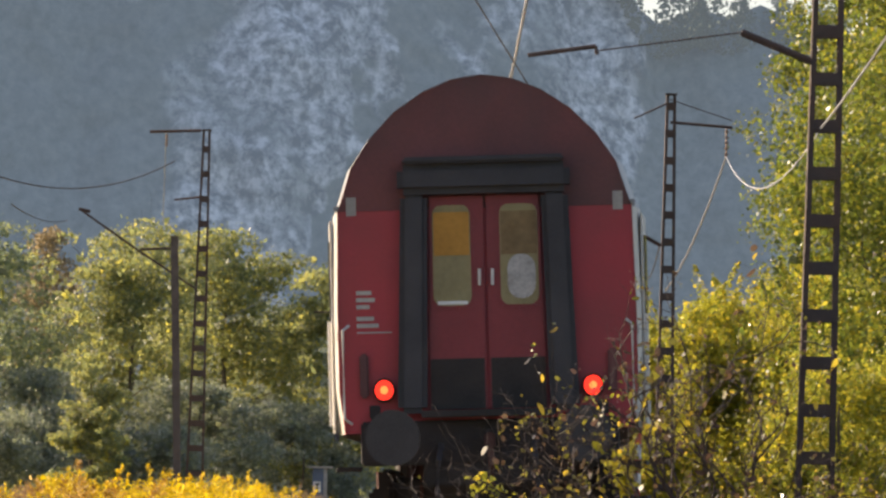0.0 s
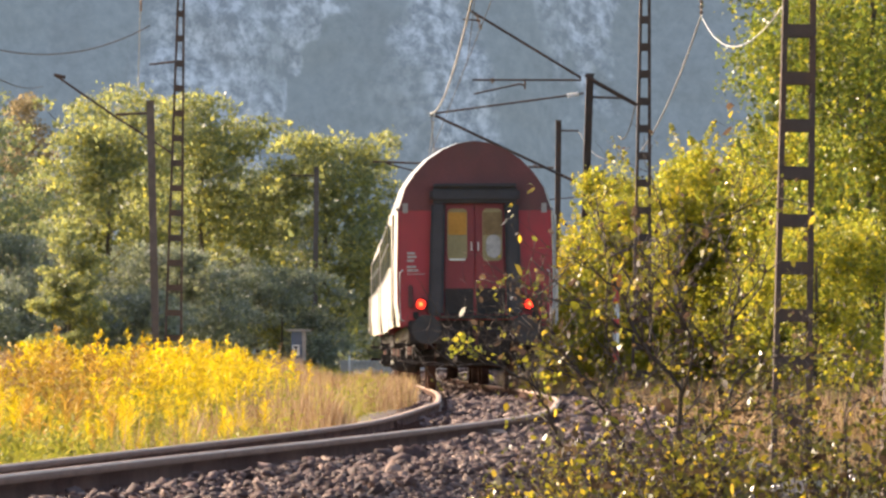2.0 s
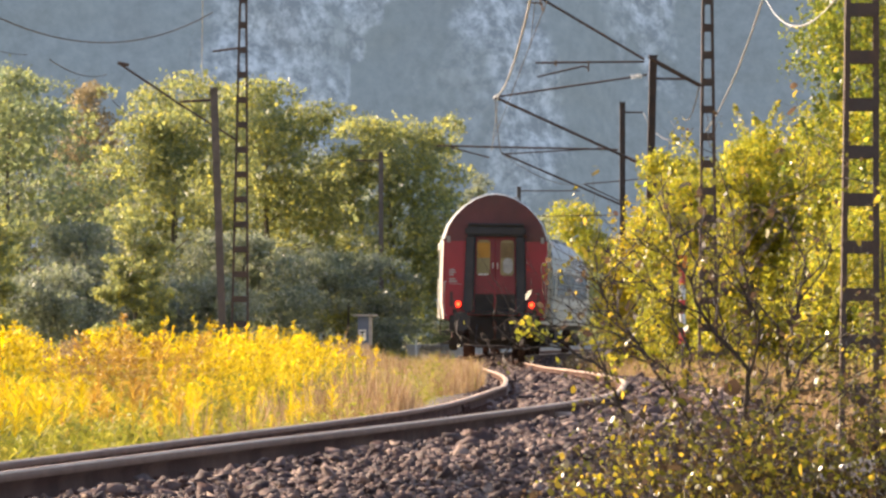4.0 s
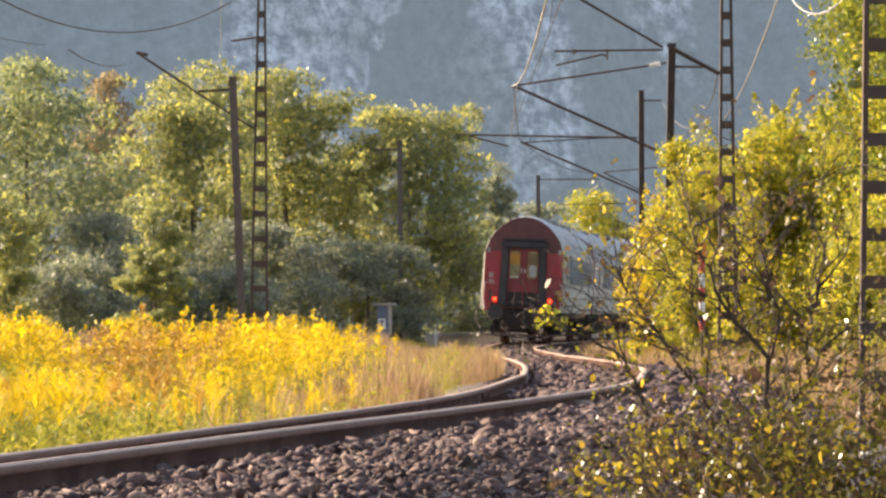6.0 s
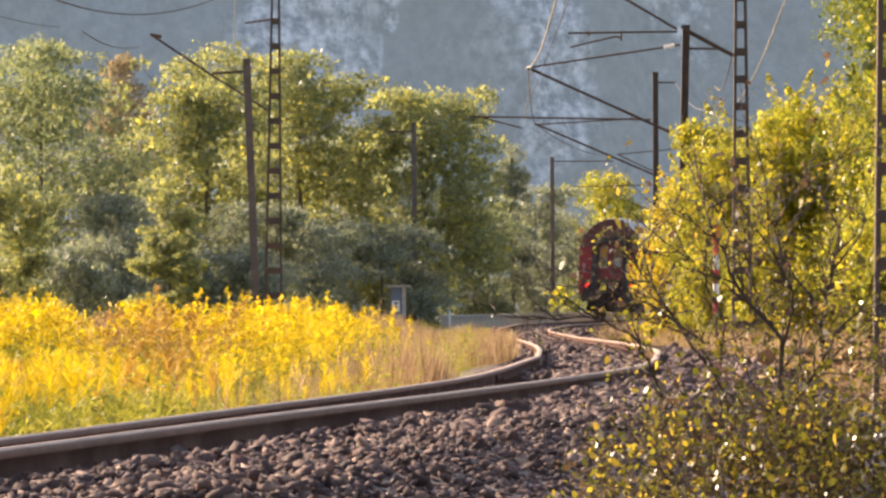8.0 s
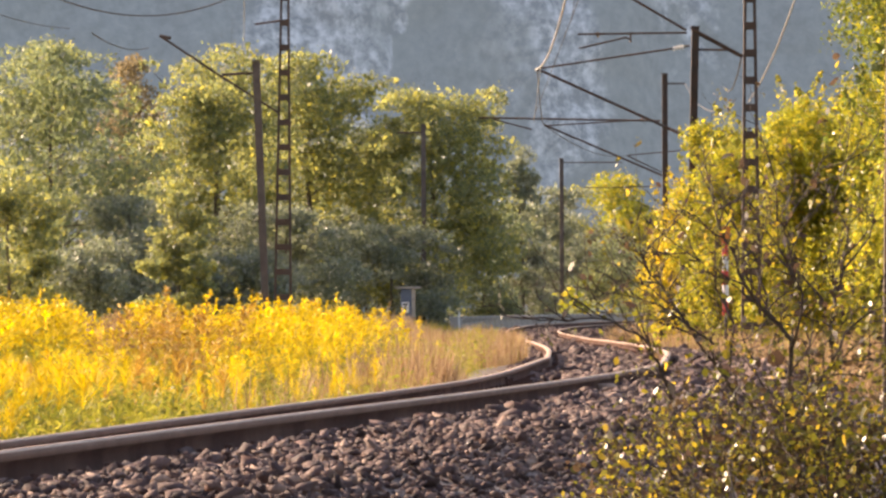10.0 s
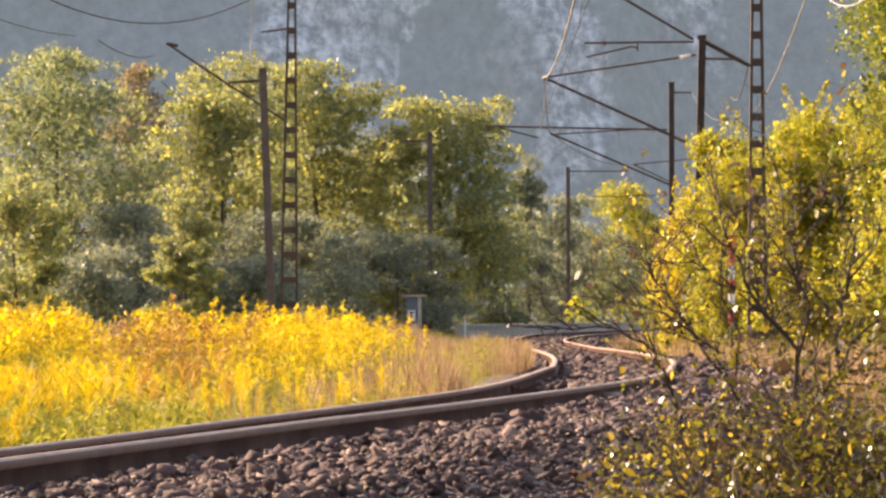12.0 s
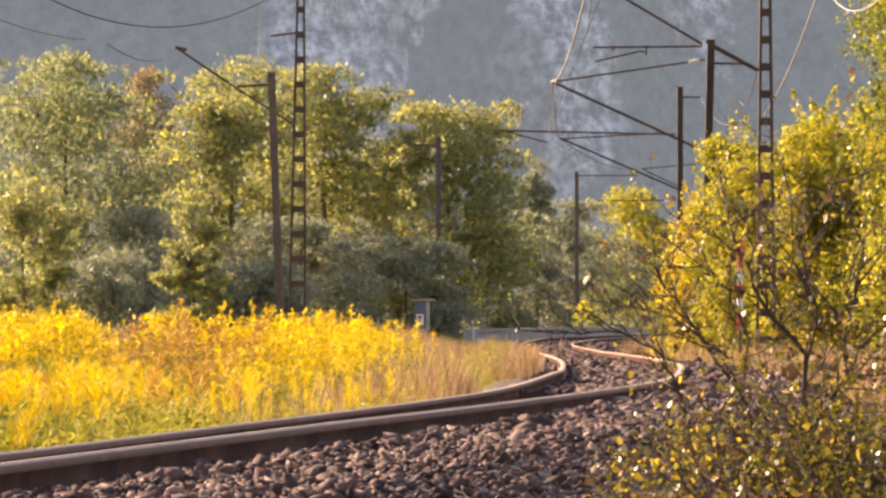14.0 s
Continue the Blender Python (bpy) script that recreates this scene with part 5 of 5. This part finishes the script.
def scatter(name, templates, pos, height, turn_z, material, label, category, wide=1.0, lean=None):
    V, F, base = [], [], 0
    rng = np.random.default_rng(len(pos))
    kind = rng.integers(0, len(templates), len(pos))
    for k, (v, f) in enumerate(templates):
        p = np.where(kind == k)[0]
        c, s = np.cos(turn_z[p])[:, None], np.sin(turn_z[p])[:, None]
        h = height[p][:, None]
        x = (v[None, :, 0] * c - v[None, :, 1] * s) * h * wide
        y = (v[None, :, 0] * s + v[None, :, 1] * c) * h * wide
        z = v[None, :, 2] * h
        if lean is not None:
            x = x + lean[p][:, :1] * z
            y = y + lean[p][:, 1:] * z
        V.append((np.stack([x, y, z], 2) + pos[p][:, None]).reshape(-1, 3))
        F.append((f[None] + (np.arange(len(p)) * len(v))[:, None, None]).reshape(-1, f.shape[1]) + base)
        base += len(p) * len(v)
    ob = arrays(name, np.concatenate(V), np.concatenate(F), material)
    return tagged(ob, label, category, kind="stuff")


def blades(rng, n, bend=0.25, width=0.012):
    """A tuft: n bent strips, unit height."""
    V, F = [], []
    for i in range(n):
        a = rng.uniform(0, 2 * math.pi)
        d = np.array([math.cos(a), math.sin(a), 0])
        o = np.array([rng.normal(0, 0.07), rng.normal(0, 0.07), 0])
        w = np.array([-d[1], d[0], 0]) * width
        hgt = rng.uniform(0.5, 1.0)
        b = rng.uniform(0.05, bend)
        for k, (t, ww) in enumerate(((0, 1), (0.55, 0.8), (1, 0.15))):
            q = o + d * b * t * t + np.array([0, 0, t * hgt])
            V += [q - w * ww, q + w * ww]
        i0 = i * 6
        F += [(i0, i0 + 1, i0 + 3, i0 + 2), (i0 + 2, i0 + 3, i0 + 5, i0 + 4)]
    return np.array(V), np.array(F)


def stalk_templates(rng, n):
    made = []
    for _ in range(n):
        v, f = blades(rng, 2, 0.06, 0.006)
        v[:, :2] *= 0.4
        v[:, 2] *= 0.95
        c = np.stack([rng.normal(0, 0.03, 12), rng.normal(0, 0.03, 12), rng.uniform(0.05, 0.78, 12)], 1)
        lv, lf = leaf_quads(rng, c, 0.085, 0.25, 0.12)
        made.append((np.concatenate([v, lv]), np.concatenate([f, lf + len(v)])))
    return made


def field_density(x, y):
    return np.array([noise.noise(Vector((a * 0.22, b * 0.10, 4.2))) for a, b in zip(x, y)])


def make_field():
    rng = np.random.default_rng(9)
    n = 21000
    # closer plants stand thicker; the field lies left of the line
    y = 27 + (rng.random(n) ** 1.35) * 94
    x = track_x(y) - 1.8 - rng.random(n) * (2.4 + 0.135 * y)
    edge = track_x(y) - x
    d = field_density(x, y)
    right_limit = np.interp(y, [25, 50, 70, 90, 110, 130], [1.75, 2.0, 3.0, 4.4, 5.6, 6.5])
    inner = edge - (right_limit - d * 0.5)
    keep = (d > -0.33) & (inner > -1.0) & (rng.random(n) < np.interp(inner, [-1.0, 0.6], [0.10, 1.0]))
    x, y, d, edge, inner = x[keep], y[keep], d[keep], edge[keep], inner[keep]
    z = ground_z(x, y)
    h = np.clip(1.02 + 1.1 * d + rng.normal(0, 0.10, len(x)), 0.4, 1.75) * np.interp(inner, [-1.0, 0.0, 1.6], [0.48, 0.80, 1.0]) * np.interp(y, [25, 50, 75, 100, 121], [0.8, 1.0, 1.08, 1.22, 1.1])
    # a hollow of low, flowerless plants runs into the field, with a rounded clump of tall ones behind it
    away = x / y
    hollow = (away < -0.064 + d * 0.010) & (y > 46) & (y < 61)
    h = np.where(hollow, rng.uniform(0.30, 0.55, len(x)), h)
    low = np.interp(away, [-0.064, -0.050], [0.88, 1.4]) + rng.normal(0, 0.07, len(x))
    h = np.where((y <= 46), np.minimum(h, low), h)
    behind = (away < -0.060) & (y >= 61)
    h = np.where(behind, (1.45 + rng.normal(0, 0.09, len(x))) * np.interp(away, [-0.12, -0.074, -0.064, -0.060], [1.0, 1.0, 0.72, 0.80]) * np.interp(y, [61, 66, 80, 100], [0.85, 1.0, 1.0, 0.95]), h)
    pos = np.stack([x, y, z], 1)
    tz = rng.uniform(0, 6.28, len(x))
    lean = rng.normal(0.05, 0.08, (len(x), 2))
    # some plants by the bed and in the hollows have no flowers
    bloom = rng.random(len(x)) > np.interp(edge, [1.8, 2.9, 3.4], [0.95, 0.8, 0.06])
    bloom &= ~((d < -0.2) & (rng.random(len(x)) < 0.6))
    bloom &= ~hollow
    rim = (away < -0.066) & (away > -0.084) & (y >= 59) & (y < 68)
    bloom &= ~(rim & (rng.random(len(x)) < 0.92))
    h = np.where(rim, rng.uniform(0.95, 1.2, len(x)), h)
    # the flowers have gone over to rusty orange in patches, mostly near the track
    age = np.array([noise.noise(Vector((a * 0.5, b * 0.17, 9.1))) for a, b in zip(x, y)]) + rng.normal(0, 0.16, len(x))
    over = bloom & (age > np.interp(y, [27, 45, 60, 90], [0.06, 0.16, 0.40, 0.55]))
    fresh = bloom & ~over
    near = y < 52
    for name, some, material, label in (("goldenrod", fresh, GOLDENROD, "dense yellow flowering goldenrod glowing in the sun"),
                                        ("faded_goldenrod", over, GOLDENROD_OLD, "rusty orange goldenrod that has gone over")):
        for pick, plumes in ((some & near, plant_templates(rng, 10, 64, 0.5, (0, 1.0), 1.1)), (some & ~near, plant_templates(rng, 10, 24, 0.8, (0, 0.55, 1.0), 0.5))):
            scatter(name, plumes, pos[pick], h[pick], tz[pick], material, label, "goldenrod", 1.2, lean[pick])
    scatter("goldenrod_stems", stalk_templates(rng, 7), pos, h, tz, STALK, "green-yellow leafy goldenrod stems", "stems", 1.0, lean)
    # pale gone-over heads in one patch
    n = 420
    py = rng.normal(76, 7, n)
    px = py * rng.normal(-0.0605, 0.0035, n)
    scatter("dry_heads", plant_templates(rng, 4, 16), np.stack([px, py, ground_z(px, py)], 1), rng.uniform(1.0, 1.4, n), rng.uniform(0, 6.28, n), STRAW, "pale dry seed heads among the goldenrod", "seed heads", 1.1)
    # dry grass by the bed and between the flowers
    tufts = [blades(rng, 9, 0.4) for _ in range(6)]
    n = 9500
    y = 48 + rng.random(n) ** 1.1 * 100
    off = np.interp(y, [40, 58, 70], [1.7, 1.35, 1.1]) + np.abs(rng.normal(0, 1, n)) * np.interp(y, [25, 60, 130], [0.35, 0.9, 2.2])
    x = track_x(y) - off
    patch = np.array([noise.noise(Vector((a * 0.9, b * 0.22, 2.4))) for a, b in zip(x, y)])
    keep = patch + rng.normal(0, 0.12, n) > -0.06
    x, y, off, patch, n = x[keep], y[keep], off[keep], patch[keep], int(keep.sum())
    pos = np.stack([x, y, ground_z(x, y) + np.interp(off, [1.1, 1.75, 2.9], [0.50, 0.42, 0.0])], 1)
    h = rng.uniform(0.15, 0.55, n) * (1 + 0.9 * patch) * np.interp(off, [1.1, 1.7, 3.2], [0.6, 0.9, 1.5])
    scatter("dry_grass", tufts, pos, h, rng.uniform(0, 6.28, n), STRAW, "dry straw-coloured grass along the track", "grass", 1.0)
    n = 420
    y = rng.uniform(78, 104, n)
    off = 1.15 + np.abs(rng.normal(0, 0.45, n))
    x = track_x(y) - off
    shoulder = track_z(y) - track_cant(y) / 1.5 * off - np.interp(off, [1.2, 1.75, 2.9], [0.2, 0.24, 0.75])
    scatter("dry_grass", tufts, np.stack([x, y, shoulder], 1), rng.uniform(0.25, 0.55, n), rng.uniform(0, 6.28, n), STRAW, "dry straw-coloured grass on the ballast shoulder", "grass", 1.2)
    n = 260
    y, x = rng.uniform(158, 168.5, n), rng.uniform(-2.8, 1.0, n)
    scatter("dry_grass", tufts, np.stack([x, y, ground_z(x, y)], 1), rng.uniform(0.45, 0.75, n), rng.uniform(0, 6.28, n), STRAW, "tall dry grass round the cabinet", "grass", 1.2)
    # green-yellow weeds among the straw
    n = 1900
    y = 48 + rng.random(n) * 90
    off = 1.5 + np.abs(rng.normal(0, 1, n)) * np.interp(y, [25, 60, 130], [0.5, 1.1, 2.6])
    x = track_x(y) - off
    pos = np.stack([x, y, ground_z(x, y) + np.interp(off, [1.1, 1.75, 2.9], [0.45, 0.36, 0.0])], 1)
    scatter("weeds", stalk_templates(rng, 5), pos, rng.uniform(0.2, 0.8, n), rng.uniform(0, 6.28, n), STALK, "green-yellow weeds in the dry grass", "weeds", 1.0)
    # right of the line
    n = 5000
    y = 70 + rng.random(n) * 95
    off = 2.3 + rng.random(n) ** 1.3 * 6
    x = track_x(y) + off
    pos = np.stack([x, y, ground_z(x, y)], 1)
    scatter("dry_grass", tufts, pos, rng.uniform(0.4, 1.0, n), rng.uniform(0, 6.28, n), STRAW, "tall dry grass under the trees", "grass", 1.0)
    # far rough grass before the wood
    n = 6000
    y = 120 + rng.random(n) * 75
    x = track_x(y) - 2.6 - rng.random(n) * 26
    pos = np.stack([x, y, ground_z(x, y)], 1)
    scatter("rough_grass", tufts, pos, rng.uniform(0.4, 0.85, n) * np.interp(track_x(y) - x, [2.6, 7, 12], [0.35, 0.5, 1.0]), rng.uniform(0, 6.28, n), STALK, "rough green-brown grass before the wood", "grass", 1.2)


# ---- small things ----
def make_cabinet():
    x, y, z = -0.75, 170.0, 0.26
    cab = empty("relay_cabinet", pose(x, y, z) @ Matrix.Diagonal((0.62, 0.62, 0.66, 1)))
    tagged(cab, "blue-grey trackside cabinet with a pale roof slab", "cabinet")
    part("body", boxed((-0.30, -0.3, 0.1), (0.30, 0.3, 1.5), 0.02), SIGN_BLUE, cab)
    part("side_post", boxed((0.30, -0.32, 0), (0.5, 0.3, 1.5), 0.02), CONCRETE, cab, "pale concrete post")
    part("roof", boxed((-0.62, -0.5, 1.5), (0.80, 0.45, 1.60), 0.02), CONCRETE, cab, "pale concrete roof slab")
    part("plinth", boxed((-0.35, -0.35, -1.7), (0.35, 0.35, 0.1), 0.02), CONCRETE, cab, "weathered concrete plinth")
    sign = part("sign", boxed((-0.24, -0.335, 0.28), (0.16, -0.306, 0.82), 0.008), WHITE, cab, "white plate with a dark letter T")
    bm = bmesh.new()
    box(bm, (-0.17, -0.342, 0.66), (0.09, -0.337, 0.74))
    box(bm, (-0.075, -0.342, 0.36), (-0.005, -0.337, 0.66))
    part("letter", bm, UNDER, sign)


def make_marker():
    x, y = 5.28, 90.0
    z = float(ground_z(x, y))
    post = empty("marker_post", pose(x, y, z))
    tagged(post, "red and white banded marker post with an orange head", "marker post")
    cuts = [0.0, 0.50 - z, 0.76 - z, 1.03 - z, 1.28 - z, 1.55 - z, 1.80 - z]
    for k, (lo, hi) in enumerate(zip(cuts, cuts[1:])):
        if k == 0:
            part("stake", rod(bmesh.new(), (0, 0, lo), (0, 0, hi), 0.025, sides=10), MAST_STEEL, post)
        else:
            part("band", rod(bmesh.new(), (0, 0, lo), (0, 0, hi), 0.055, sides=12), SIGN_RED if k % 2 else WHITE, post)
    part("head", boxed((-0.09, -0.05, 1.80 - z), (0.09, 0.05, 2.08 - z), 0.02), SIGN_ORANGE, post)


def make_platform():
    """A low concrete-edged platform beside the far curve."""
    plat = empty("platform")
    tagged(plat, "low grey platform with pale concrete edge slabs", "platform", kind="structure")
    ys = np.linspace(196, 262, 34)
    pts = []
    for yy in ys:
        s = arc_of(yy)
        p, d, r, n = on_track(s)
        side = Vector((d.y, -d.x, 0)) * -4.3
        pts.append((p + side, d, r, n))
    for (p, d, r, n), (p2, *_ ) in zip(pts, pts[1:]):
        ln = (p2 - p).length
        m = Matrix.Translation((p.x, p.y, p.z)) @ Matrix((Vector((d.y, -d.x, 0)), Vector((d.x, d.y, 0)), Vector((0, 0, 1)))).transposed().to_4x4()
        slab = part("edge_slab", boxed((-0.5, 0.01, 0.20), (0.1, ln - 0.01, 0.32), 0.012), CONCRETE, plat)
        slab.matrix_world = m
        wall = part("wall_block", boxed((-0.45, 0.0, -0.8), (0.02, ln, 0.198)), CONCRETE, plat)
        wall.matrix_world = m
    post = empty("white_post", pose(pts[0][0].x - 0.1, pts[0][0].y - 0.6, pts[0][0].z))
    tagged(post, "short white marker post at the platform end", "post")
    part("shaft", boxed((-0.04, -0.04, -0.7), (0.04, 0.04, 0.5), 0.012), WHITE, post)
    part("cap", boxed((-0.05, -0.05, 0.5), (0.05, 0.05, 0.53), 0.01), CONCRETE, post)
    x, y = 1.45, 188.0
    st = empty("marker_stone", pose(x, y, float(ground_z(x, y))))
    tagged(st, "small whitewashed marker stone", "marker stone")
    part("block", boxed((-0.14, -0.12, -0.2), (0.14, 0.12, 0.42), 0.05), WHITE, st)


make_ground()
bed = make_bed()
make_track()
make_cliff()
make_overhead()
make_cabinet()
make_marker()
make_platform()
make_trees()
make_bush()
make_field()
tail_coach = make_coach(True)
second_coach = make_coach(False)
third_coach = copy_thing(second_coach, Matrix.Identity(4))
make_ballast(bed)

TRAIN_Y0, TRAIN_V = 46.6, 21.55


def coach_pose(s):
    """Stand a coach on the track with its rear end at arc length s."""
    a, d0, r0, n0 = on_track(s + 3.2)
    b, d1, r1, n1 = on_track(s + COACH_LEN - 3.2)
    d = (b - a).normalized()
    r = (r0 + r1).normalized()
    n = r.cross(d).normalized()
    r = d.cross(n)
    o = a - d * 3.2
    return Matrix.Translation(o) @ Matrix((r, d, n)).transposed().to_4x4()


def motions():
    s0 = arc_of(TRAIN_Y0)
    for i, coach in enumerate((tail_coach, second_coach, third_coach)):
        walk(coach, [(k * 0.5, coach_pose(s0 + TRAIN_V * k * 0.5 + i * (COACH_LEN + 1.15))) for k in range(29)])


motions()
